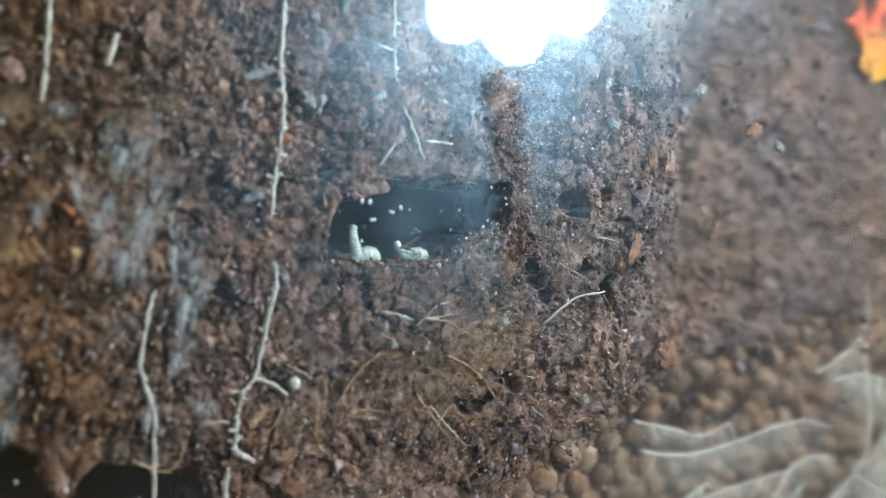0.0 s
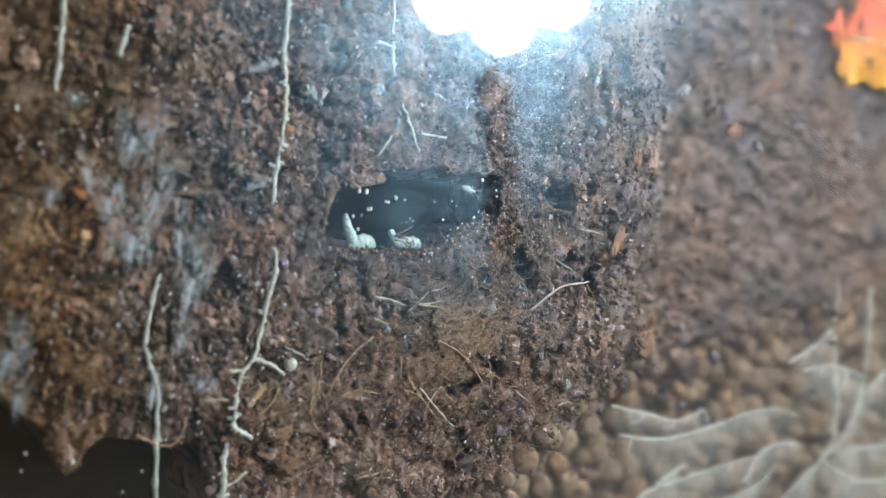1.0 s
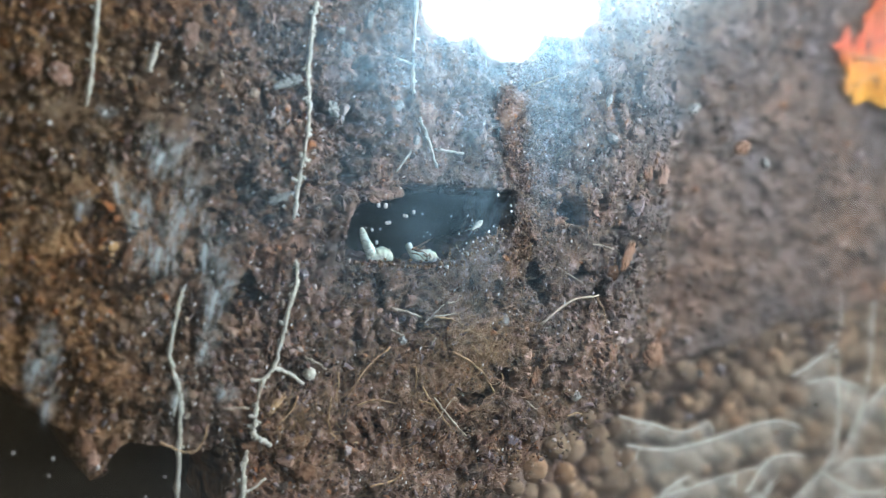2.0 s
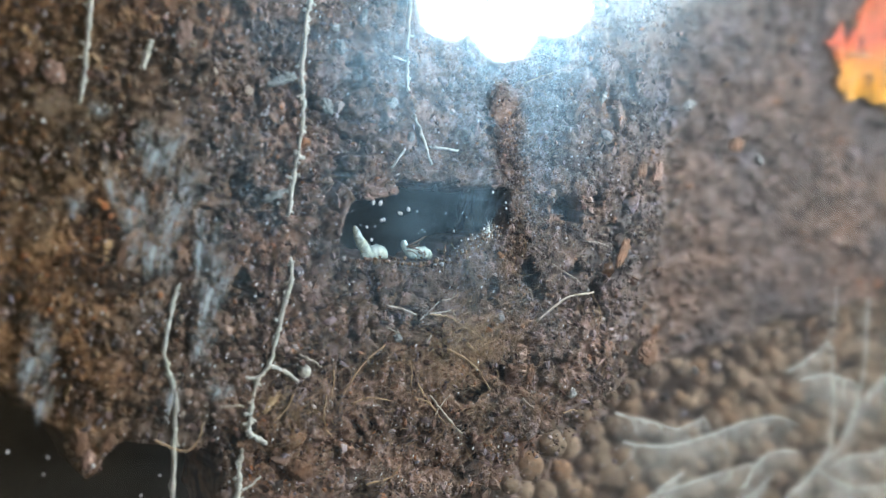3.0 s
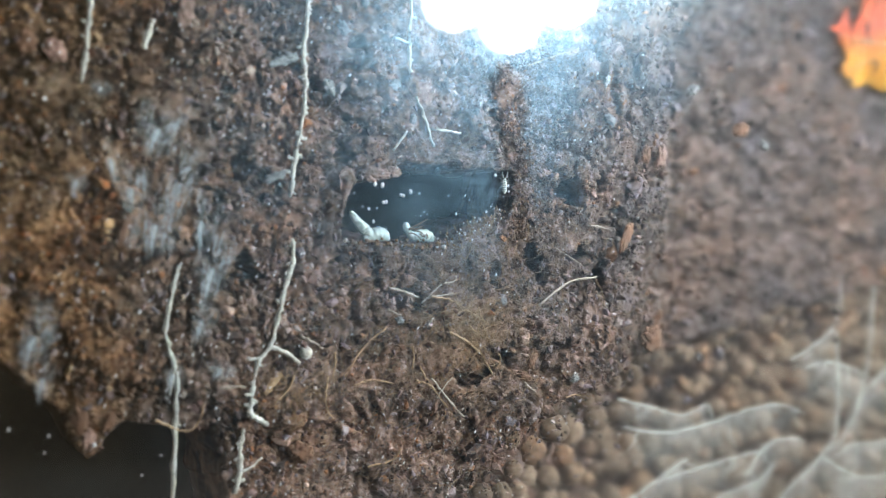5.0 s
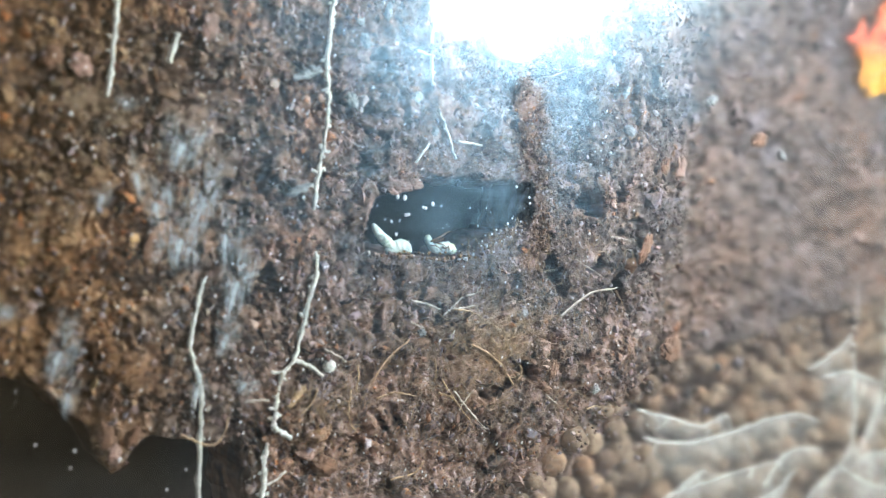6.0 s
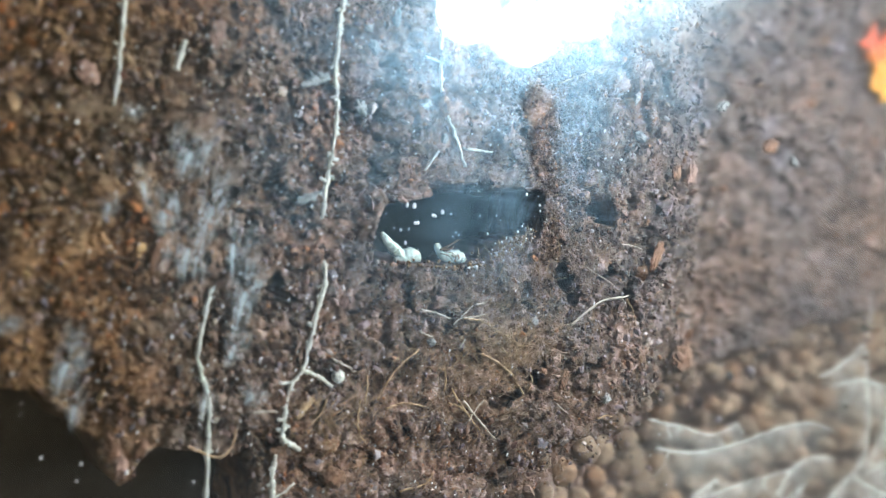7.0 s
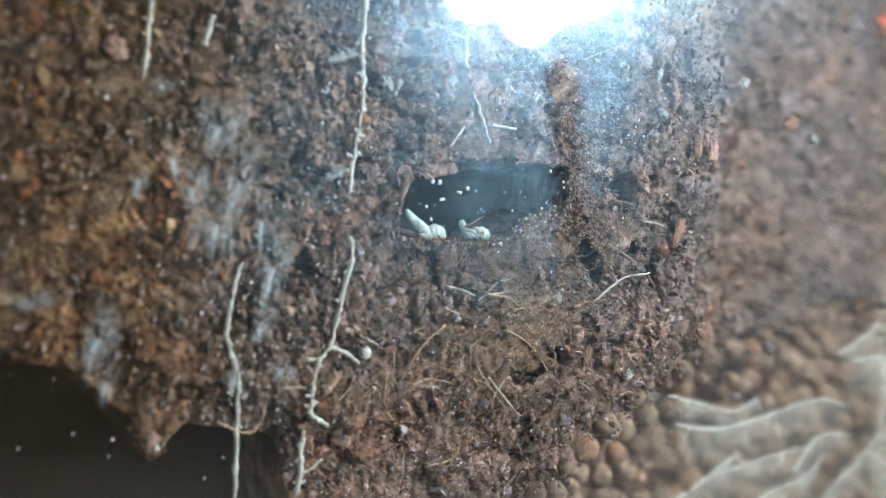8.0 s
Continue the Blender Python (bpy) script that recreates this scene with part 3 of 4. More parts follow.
def fibres(count, seed, tuft=None, material=M_FIBRE, label="hair-fine tan plant fibres tangled in the soil", reach=(0.8, 4.2), thick=(0.022, 0.055)):
    """Hair-fine plant fibres through the soil."""
    rng = np.random.default_rng(seed)
    x, z = rng.uniform(40, 140, count), rng.uniform(-45, 30, count)
    if tuft:
        x, z = rng.normal(tuft[0], tuft[2], count), rng.normal(tuft[1], tuft[3], count)
    else:
        mid = rng.random(count) < 0.55
        x, z = np.where(mid, rng.normal(90, 13, count), x), np.where(mid, rng.normal(-6, 11, count), z)
    ok = (hollow(x, z) < -0.2) & (below_gravel_line(x, z) < 1) & (burrow(x, z) < 0)
    x, z = x[ok], z[ok]
    n = len(x)
    ang, ln = rng.uniform(0, math.pi, n), rng.uniform(reach[0], reach[1], n)
    y = np.maximum(0.22, soil_depth(x, z) - rng.uniform(0.3, 1.2, n))
    bend, r = rng.uniform(-0.9, 0.9, n), rng.uniform(thick[0], thick[1], n)
    tilt = rng.uniform(-0.25, 0.25, n)
    v = np.zeros((n, 5, 3, 3))
    for k in range(5):
        q = k / 4 - 0.5
        a = ang + bend * q
        px = x + q * ln * np.cos(a) - bend * (q * ln) ** 2 * 0.12 * np.sin(ang)
        pz = z + q * ln * np.sin(a) + bend * (q * ln) ** 2 * 0.12 * np.cos(ang)
        for c in range(3):
            b = 2 * math.pi * c / 3
            v[:, k, c, 0] = px - r * np.sin(ang) * math.cos(b)
            v[:, k, c, 1] = np.maximum(y + tilt * q * ln, 0.12) + r * math.sin(b)
            v[:, k, c, 2] = pz + r * np.cos(ang) * math.cos(b)
    one = np.array([(k * 3 + c, k * 3 + (c + 1) % 3, k * 3 + 3 + (c + 1) % 3, k * 3 + 3 + c) for k in range(4) for c in range(3)])
    faces = one[None] + 15 * np.arange(n)[:, None, None]
    ob = big_mesh("plant_fibres", v.reshape(-1, 3) * MM, faces.reshape(-1, 4), material)
    tagged(ob, label, "plant fibres", kind="stuff")


build_soil()


# ======== roots ========
def root(name, label, pieces, rootlets=(), material=M_ROOT, y=0.7, hairs=0, seed=0):
    """pieces and rootlets: (points in mm, first radius, last radius)."""
    ob = tagged(empty(name), label, "root", "roots on the glass")
    stems = [strand("stem", pts, a * 1.12, b * 1.12, material, ob, y, 0.13, seed + k, knots=0.4) for k, (pts, a, b) in enumerate(pieces)]
    for k, (pts, a, b) in enumerate(rootlets):
        strand("rootlet", pts, a, b, material, ob, y + 0.05, 0.1, seed + 50 + k, 6, 6)
    rng = random.Random(seed)
    for k in range(hairs):
        which = rng.randrange(len(pieces))
        pts, a, b = pieces[which]
        line = spline([(q[0], 0, q[1]) for q in pts], 6)
        p = line[rng.randrange(1, len(line) - 1)]
        side, ln, up = rng.choice((-1, 1)), rng.uniform(0.5, 1.2), rng.uniform(-0.6, 0.6)
        strand("root_hair", [(p[0], p[2]), (p[0] + side * ln * 0.6, p[2] + up * 0.6), (p[0] + side * ln, p[2] + up)], rng.uniform(0.24, 0.42), rng.uniform(0.14, 0.3), material, stems[which], y, 0.05, seed + 90 + k, 3, 5)
    return ob


root("long_root", "long pale knotted root running down the glass",
     [([(58.3, 48.2), (57.8, 43.6), (57.8, 36.5), (58.5, 31.3), (58.4, 25.0), (57.7, 19.6), (57.4, 13.8)], 0.42, 0.3),
      ([(58.1, 7.4), (58.7, 4.4), (57.6, -1.0), (57.1, -5.1), (56.0, -10.0), (54.2, -12.7), (53.7, -18.5), (53.9, -20.7), (56.6, -22.4)], 0.34, 0.4)],
     [([(56.0, -10.0), (58.7, -10.9), (61.1, -12.5)], 0.4, 0.3), ([(54.8, -11.9), (52.3, -12.0)], 0.4, 0.3)], hairs=44, seed=1)
root("root_piece", "short pale root end with a yellowish fork",
     [([(52.7, -22.9), (52.5, -26.9), (52.6, -29.7), (52.2, -33.0)], 0.36, 0.4)], [([(52.9, -29.7), (54.5, -28.9), (56.2, -27.5)], 0.3, 0.22)], hairs=4, seed=2)
root("long_root", "smooth whitish root hanging into the dark gap",
     [([(40.9, 2.2), (40.2, -1.6), (39.6, -7.6), (40.8, -11.8), (41.9, -15.2), (42.0, -20.4), (42.5, -31.1), (42.6, -40.0)], 0.3, 0.42)],
     [([(40.9, -11.8), (41.2, -14.5), (41.0, -17.5)], 0.35, 0.2)], hairs=2, seed=3)
root("root_piece", "thin whitish root with a swollen joint",
     [([(25.6, 44.2), (25.5, 36.6), (25.5, 32.6), (25.2, 27.3)], 0.38, 0.32)], hairs=3, seed=4)
root("root_piece", "short stub of white root", [([(34.3, 37.8), (33.9, 35.6), (33.3, 33.6)], 0.35, 0.45)], seed=5)
root("thin_root", "thin pale root branching above the chamber",
     [([(75.5, 55.0), (75.9, 41.1), (76.7, 35.1)], 0.28, 0.24), ([(78.0, 32.4), (79.9, 28.9), (81.9, 24.3)], 0.25, 0.2)],
     [([(81.2, 27.4), (84.3, 27.4), (86.9, 27.3)], 0.26, 0.2), ([(76.9, 26.6), (74.6, 23.1)], 0.2, 0.15), ([(73.0, 41.4), (75.9, 41.0)], 0.3, 0.2)], hairs=3, seed=6)

# ======== stalks and twigs ========
STALKS = [
    ([(75.5, 0.3), (78.4, -0.2), (81.0, -1.0)], 0.26, M_STRAW, "pale straw stalk lying below the chamber"),
    ([(85.4, 1.4), (83.6, -0.4), (81.8, -2.2)], 0.16, M_STRAW, "pale straw bit crossing an orange stalk"),
    ([(88.2, -0.2), (88.6, -1.2), (88.9, -2.2)], 0.13, M_TAN, "short tan fibre standing on a stalk"),
    ([(90.2, -3.0), (92.4, -3.6), (94.0, -4.6)], 0.2, M_TAN, "golden dry straw bit in the soil"),
    ([(93.0, -2.4), (93.6, -4.0), (94.8, -5.2)], 0.16, M_TAN, "golden dry straw bit in the soil"),
    ([(66.9, -10.6), (67.1, -12.8), (66.8, -15.2)], 0.16, M_TAN, "thin curved tan fibre"),
    ([(104.0, -15.6), (105.2, -16.6), (106.4, -17.2)], 0.16, M_STRAW, "thin pale straw bit in the soil"),
    ([(113.0, -18.4), (114.6, -17.8), (116.2, -18.0)], 0.18, M_TAN, "thin tan straw bit among clay pebbles"),
    ([(85.0, -14.8), (88.0, -18.0), (90.2, -20.2), (92.0, -21.6)], 0.2, M_STRAW, "long grey straw stalk in the soil"),
    ([(82.0, -15.2), (83.6, -15.6), (85.2, -16.2)], 0.17, M_TAN, "thin tan straw bit"),
    ([(99.0, 40.6), (104.0, 43.0), (109.6, 45.4)], 0.14, M_FIBRE, "hair-thin brown stalk above the soil column"),
    ([(83.6, -0.9), (87.5, -1.4), (92.4, -3.8)], 0.22, M_TAN, "orange-tan dry stalk lying below the chamber"),
    ([(75.9, -6.2), (72.2, -9.4), (68.9, -14.7)], 0.2, M_TAN, "bowed tan stalk in the soil"),
    ([(87.9, -6.8), (93.3, -9.7), (96.8, -13.9)], 0.26, M_TAN, "thick orange-tan stalk in the soil"),
    ([(105.5, -1.4), (111.9, 3.0), (117.6, 4.2)], 0.3, M_STRAW, "whitish bent stalk at the column's foot"),
    ([(89.0, -14.7), (87.5, -16.4), (86.2, -18.4)], 0.16, M_STRAW, "thin pale straw bit"),
    ([(70.5, -16.1), (73.7, -15.2), (77.9, -15.6)], 0.18, M_TAN, "thin tan straw bit"),
    ([(82.4, -12.7), (85.4, -16.6), (88.6, -20.1)], 0.16, M_TAN, "thin tan straw bit"),
    ([(60.4, -14.5), (59.4, -17.0), (57.4, -18.7)], 0.22, M_TAN, "curled tan fibre beside the long root"),
    ([(39.1, -21.2), (41.6, -22.4), (44.1, -23.0), (45.6, -21.5), (46.2, -18.8)], 0.24, M_TAN, "curled tan fibre hooked round a root"),
    ([(48.6, -16.4), (50.5, -16.2), (52.4, -16.3)], 0.25, M_STRAW, "short pale stalk beside the long root"),
    ([(66.1, -14.5), (66.0, -19.2), (68.3, -22.4)], 0.16, M_TAN, "thin curved tan fibre"),
    ([(60.8, -8.0), (62.8, -8.9), (64.8, -10.1)], 0.26, M_STRAW, "short whitish stalk beside a round seed"),
    ([(74.4, -29.7), (79.0, -28.5), (80.4, -26.7)], 0.2, M_TAN, "curved tan fibre lying deep in the soil"),
    ([(83.6, -0.9), (85.5, -0.6), (87.7, -0.2)], 0.17, M_STRAW, "short straw bit lying across a stalk"),
    ([(75.6, -3.3), (77.0, -3.9), (78.4, -4.3)], 0.17, M_STRAW, "thin pale straw bit in the soil"),
    ([(91.5, -5.7), (92.5, -6.5), (93.3, -7.4)], 0.17, M_TAN, "golden dry straw bit in the soil"),
    ([(94.2, -5.6), (95.0, -7.0), (96.1, -8.5)], 0.17, M_TAN, "golden dry straw bit in the soil"),
    ([(91.3, -8.5), (92.8, -8.5)], 0.17, M_TAN, "golden dry straw bit in the soil"),
    ([(72.5, -15.3), (74.6, -15.2), (76.5, -15.5)], 0.17, M_FIBRE, "thin grey-brown stalk in the soil"),
    ([(80.8, -9.5), (81.2, -11.6), (81.2, -13.3)], 0.17, M_FIBRE, "thin grey-brown stalk in the soil"),
    ([(84.2, -4.6), (83.2, -6.1)], 0.17, M_STRAW, "thin pale straw bit in the soil"),
    ([(85.9, 1.5), (87.7, 1.9), (88.2, 2.9)], 0.17, M_STRAW, "pale bent straw bit below the chamber"),
    ([(97.6, -13.3), (98.3, -11.4), (97.8, -10.3)], 0.17, M_TAN, "thin curled brown fibre by an orange flake"),
    ([(107.9, 8.9), (111.0, 7.6), (114.6, 6.0)], 0.13, M_STRAW, "pale thin stalk near the column's foot"),
    ([(115.3, 13.7), (117.9, 13.4), (120.4, 12.9)], 0.13, M_STRAW, "pale thin stalk near the column's foot"),
    ([(111.9, -1.7), (112.3, -4.2), (112.7, -5.7)], 0.13, M_FIBRE, "hair-thin brown stalk in the soil"),
    ([(117.6, 3.6), (119.4, 1.1), (119.9, -0.9)], 0.13, M_FIBRE, "hair-thin brown stalk in the soil"),
]
for k, (pts, r, material, label) in enumerate(STALKS):
    tagged(strand("stalk", pts, r * 0.88, r * 0.5, material, None, 0.36, 0.12, 200 + k, 6, 6, label), label, "stalk", "dry stalks in the soil")


# ======== chips, seed and grit ========
def chip(name, x, z, w, h, turn, material, label, category, group, y=0.75, seed=0, rough=0.25, thick=0.6):
    bm = bmesh.new()
    made = bmesh.ops.create_icosphere(bm, subdivisions=4, radius=1.0)["verts"]
    m = Euler((0, radians(turn), 0)).to_matrix() @ Matrix.Diagonal((w * MM / 2, thick * MM, h * MM / 2))
    for v in made:
        p = v.co + Vector((seed * 5.3, seed * 2.1, 0))
        k = 0.8 * noise.noise(p * 1.7) + 0.7 * noise.noise(p * 3.7) + 0.5 * noise.noise(p * 8.0)
        v.co = m @ (v.co * (1 + rough * 1.3 * k))
    ob = part(name, bm, material, smooth=True)
    ob.location = (x * MM, y * MM, z * MM)
    CLEAR.append((x, z, 0.32 * min(w, h)))
    if h > 1.4 * w:
        CLEAR.extend(((x + s * 0.25 * h * math.sin(radians(turn)), z + s * 0.25 * h * math.cos(radians(turn)), 0.32 * w) for s in (-1, 1)))
    if w > 1.4 * h:
        CLEAR.extend(((x + s * 0.25 * w * math.cos(radians(turn)), z - s * 0.25 * w * math.sin(radians(turn)), 0.32 * h) for s in (-1, 1)))
    return tagged(ob, label, category, group)


CHIPS = [
    (39.2, 39.7, 2.6, 4.2, 10, M_CHIP_PINK), (21.4, 31.3, 2.6, 3.4, -20, M_CHIP_PINK), (32.6, 6.8, 1.4, 5.0, 12, M_CHIP_RUST),
    (130.9, 27.7, 2.2, 4.2, 5, M_CHIP_PINK), (127.2, 27.9, 2.0, 2.8, 0, M_CHIP_RUST), (150.4, 35.4, 4.2, 2.6, -20, M_CHIP_RUST),
    (124.1, 12.0, 2.0, 5.5, 18, M_CHIP_RUST), (132.3, -7.2, 4.4, 4.6, 0, M_CHIP_RUST), (105.3, -11.5, 1.6, 3.4, 10, M_CHIP_RUST),
    (62.8, -26.9, 4.2, 3.0, 20, M_CHIP_RUST), (61.4, -21.8, 3.0, 2.6, 0, M_CHIP_RUST), (28.6, -21.6, 2.2, 4.0, -20, M_CHIP_RUST), (29.8, -24.0, 1.8, 3.4, -10, M_CHIP_PINK), (32.4, -21.6, 1.6, 3.2, 25, M_CHIP_RUST),
    (57.0, -15.8, 1.3, 4.0, 40, M_TAN), (17.5, 32.0, 2.4, 3.2, 10, M_CHIP_RUST), (71.0, 18.3, 2.4, 1.6, 8, M_CHIP_PINK), (73.2, 18.9, 2.8, 1.5, -5, M_CHIP_PINK), (75.0, 19.5, 2.2, 1.7, 15, M_CHIP_PINK), (104.0, -14.5, 3.0, 1.5, 25, M_CHIP_RUST),
]
for k, (x, z, w, h, turn, material) in enumerate(CHIPS):
    word = {M_CHIP_PINK: "pinkish", M_CHIP_RUST: "rust-orange", M_TAN: "tan"}[material]
    chip("bark_chip", x, z, w, h, turn, material, word + " flake of bark in the soil", "bark chip", "bark chips in the soil", 0.8, k, 0.4 if w < 2.5 else 0.36, 0.25 if w < 4 else 0.45)
chip("seed", 62.2, -10.9, 2.1, 2.1, 0, M_ROOT, "round off-white seed lying by the long root", "seed", "", 1.0, 3, 0.06, 0.95)
for k, (x, z) in enumerate([(97.7, -1.2), (118.0, 33.5), (157.0, 33.0)]):
    chip("grit_stone", x, z, 2.6, 1.8, 20 * k, M_FLINT, "small blue-grey stone in the soil", "stone", "grit stones", 0.75, k, 0.2)

PALE = [(62.8, 44.5), (64.0, 41.5), (67.5, 46.7), (55.4, 35.3), (54.0, 34.6), (62.4, 31.8), (77.6, 28.6), (73.7, 33.7), (54.6, 16.6), (115.0, -14.8), (116.5, 40.5), (137.0, 41.6),
        (78.1, -5.1)]
for k, (x, z) in enumerate(PALE):
    chip("pale_scrap", x, z, 1.5 + 0.5 * (k % 3) + (1.2 if 50 < x < 57 else 0), 1.1 + 0.4 * (k % 2), 47 * k if x > 57 else -25, M_SCRAP, "pale bluish scrap of dead skin on the soil", "scrap", "pale scraps in the soil", 0.6, k, 0.6, 0.3)

# ======== autumn leaf ========
def leaf():
    """A jagged, curled blade; its outline in millimetres from the stalk's end."""
    cx, cz = 197.0, 60.0
    edge = [(-9, 13), (-9.6, 10.5), (-12, 8.4), (-11.6, 6), (-9.4, 2.6), (-13, 1.8), (-15.2, 3), (-16.8, 5.6), (-18.2, 1.6), (-21, 0.6), (-17.8, -0.6), (-16.8, -2.4), (-13.8, -4), (-15.8, -5.6),
            (-16.4, -8), (-14, -10), (-11.8, -11.2), (-8.6, -9.6), (-4.5, -11), (0, -9.5), (6, -14), (15, -10), (19, -4), (25, 0), (20, 6), (24, 14), (16, 13), (12, 20), (5, 16), (-1, 22), (-5, 17)]
    line = spline([(x, 0, z) for x, z in edge + edge[:1]], 5)[:-1]
    bm = bmesh.new()
    ring = []
    for k, p in enumerate(line):
        j = 0.55 * noise.noise(Vector((k * 0.9, 3, 0)))
        ring.append(bm.verts.new(((p[0] + j) * MM, 0, (p[2] - j) * MM)))
    bm.faces.new(ring)
    bmesh.ops.triangulate(bm, faces=bm.faces)
    bmesh.ops.subdivide_edges(bm, edges=bm.edges, cuts=2)
    for v in bm.verts:
        x, z = v.co.x / MM, v.co.z / MM
        v.co.y = (0.5 * math.sin(x * 0.35) + 0.4 * math.cos(z * 0.4) + 0.5 * noise.noise(Vector((x * 0.3, 0, z * 0.3)))) * MM
    ob = tagged(empty("fallen_leaf", cx * MM, 3.4 * MM, cz * MM), "bright orange and yellow jagged autumn leaf behind the glass", "leaf")
    blade = part("blade", bm, M_LEAF, ob)
    mod = blade.modifiers.new("thick", "SOLIDIFY")
    mod.thickness = 0.0003
    v, f = tube([Vector((x * MM, -0.2 * MM, 0.1 * x * MM)) for x in (-14, -7, 0, 8, 20)], [0.0002, 0.0003, 0.0004, 0.0004, 0.0005], 6)
    mesh_object("midrib", v, f, M_TAN, blade)
    for a, ln in ((155, 17), (182, 19), (208, 17), (130, 13), (240, 12), (62, 18), (105, 16), (315, 14)):
        v, f = tube([Vector((ln * q * math.cos(radians(a)) * MM, -0.15 * MM, ln * q * math.sin(radians(a)) * MM)) for q in (0, 0.5, 1)], [0.0003, 0.0002, 0.0001], 5)
        mesh_object("vein", v, f, M_TAN, blade)


leaf()


# ======== clay pebbles ========
def pebble_mesh(seed):
    bm = bmesh.new()
    lump(bm, (0, 0, 0), (1, 1, 1), (0, 0, 0), 3, 0.09, seed)
    me = bpy.data.meshes.new("clay_pebble")
    bm.to_mesh(me)
    bm.free()
    me.polygons.foreach_set("use_smooth", [True] * len(me.polygons))
    me.materials.append(M_CLAY)
    return me


PEBBLES = [pebble_mesh(k) for k in range(5)]
rng = random.Random(77)
laid = []
for tries in range(9000):
    x, z, r = rng.uniform(93, 216), rng.uniform(-62, 14), rng.choice((rng.uniform(1.5, 2.4), rng.uniform(2.2, 3.3)))
    line = float(below_gravel_line(np.array(x), np.array(z)))
    if line < 0.8 or len(laid) > 290 or any((x - a) ** 2 + (z - b) ** 2 < (0.8 * (r + c)) ** 2 for a, b, c in laid):
        continue
    laid.append((x, z, r))
    ob = new("clay_pebble", PEBBLES[rng.randrange(5)])
    ob.matrix_basis = pose(x * MM, (r + rng.uniform(1.8, 4.0) + 3.2 * min(1.0, max(0.0, (x - 112) / 20))) * MM, z * MM, rng.uniform(0, 360), rng.uniform(0, 360), rng.uniform(0, 360)) @ Matrix.Diagonal((r * MM, r * MM * rng.uniform(0.75, 1), r * MM, 1))
    tagged(ob, "round tan fired-clay pebble in the drainage layer", "clay pebble", "clay pebbles")


# ======== fungal web over the pebbles ========
def web(points, drop, seed, y=4.0, threads=5):
    """A ridge strand with a thin veil and loose threads hanging from it; points (x, z) in mm."""
    ob = tagged(empty("fungal_web"), "wispy white fungal web stretched over clay pebbles", "fungal web", "fungal webs")
    strand("ridge", points, 0.25, 0.16, M_STRAND, ob, y, 0.14, seed, 8, 6)
    line = spline([(x, y, z) for x, z in points], 8)
    rows, verts, faces, uv = 8, [], [], []
    r = random.Random(seed)
    hang = [2.6 * drop * (0.5 + 0.9 * noise.noise(Vector((k * 0.35, seed, 0))) ** 2 + 0.5 * abs(noise.noise(Vector((k * 0.12, seed, 4))))) for k in range(len(line))]
    for k, p in enumerate(line):
        for q in range(rows):
            f = q / (rows - 1)
            verts.append(((p[0] + 0.8 * f * noise.noise(Vector((k * 0.3, f * 2, seed)))) * MM, (p[1] - 0.3 * f + 0.6 * noise.noise(Vector((k * 0.4, f * 4, seed + 9))) * f) * MM, (p[2] - hang[k] * f) * MM))
            uv.append((1 - f, math.sin(math.pi * k / (len(line) - 1))))
    for k in range(len(line) - 1):
        for q in range(rows - 1):
            a = k * rows + q
            faces.append((a, a + 1, a + rows + 1, a + rows))
    veil = mesh_object("veil", verts, faces, M_WEB, ob)
    layer = veil.data.uv_layers.new(name="UVMap")
    for loop in veil.data.loops:
        layer.data[loop.index].uv = uv[loop.vertex_index]
    for k in range(threads):
        p = line[r.randrange(2, len(line) - 2)]
        dx, dz = r.uniform(-5, 5), -r.uniform(0.5, 1.0) * drop
        strand("thread", [(p[0], p[2]), (p[0] + 0.35 * dx, p[2] + 0.6 * dz), (p[0] + dx, p[2] + dz)], r.uniform(0.08, 0.16), 0.06, M_STRAND, ob, y - 0.1, 0.1, seed * 31 + k, 5, 5)
    return ob


WEBS = [
    ([(128.0, -19.4), (132, -20.2), (137.0, -21.2), (143.5, -22.8), (148, -21.8), (151, -20.6), (152.5, -23.5)], 4),
    ([(130.0, -25.0), (136.0, -26.0), (144.0, -26.0), (153.0, -24.2), (162.5, -21.8), (171.5, -20.8), (178.5, -22.8)], 7),
    ([(128.0, -41.0), (134.0, -38.8), (139.0, -36.2), (148.0, -34.2), (159.5, -31.8), (167.0, -30.8)], 6),
    ([(163.5, -36.0), (167.8, -30.0), (174.0, -28.2), (180, -29)], 5),
    ([(173.5, -11.2), (180.5, -7.8), (185.5, -3.8), (187.0, 2.2), (186.5, 8.0)], 6),
    ([(197.5, 6.0), (197.8, -3.0), (197.5, -14.0), (194.5, -22.0)], 6),
    ([(187.0, -5.0), (187.8, -12.5), (189.5, -21.0), (188.8, -28.0), (185.5, -32.2), (179.2, -37.0), (172.5, -42.5), (166, -48)], 7),
    ([(216.0, -5.0), (206.0, -12.0), (200.0, -16.0), (195.8, -21.2), (191.8, -28.0), (188.8, -31.2)], 8),
    ([(217.0, -23.0), (206.0, -29.5), (195.0, -30.2), (189, -33)], 9),
    ([(140.0, -35.2), (144, -33.0), (147.0, -31.6)], 3),
    ([(150, -43), (158, -39.5), (166, -37.5), (172, -33)], 5),
    ([(178.0, -13.0), (184.0, -11.6), (191.0, -12.4), (198.0, -14.6)], 9),
    ([(186.5, -33.0), (193, -36), (202, -38), (214, -36)], 12),
]
for k, (points, drop) in enumerate(WEBS):
    web(points, drop, k + 1)


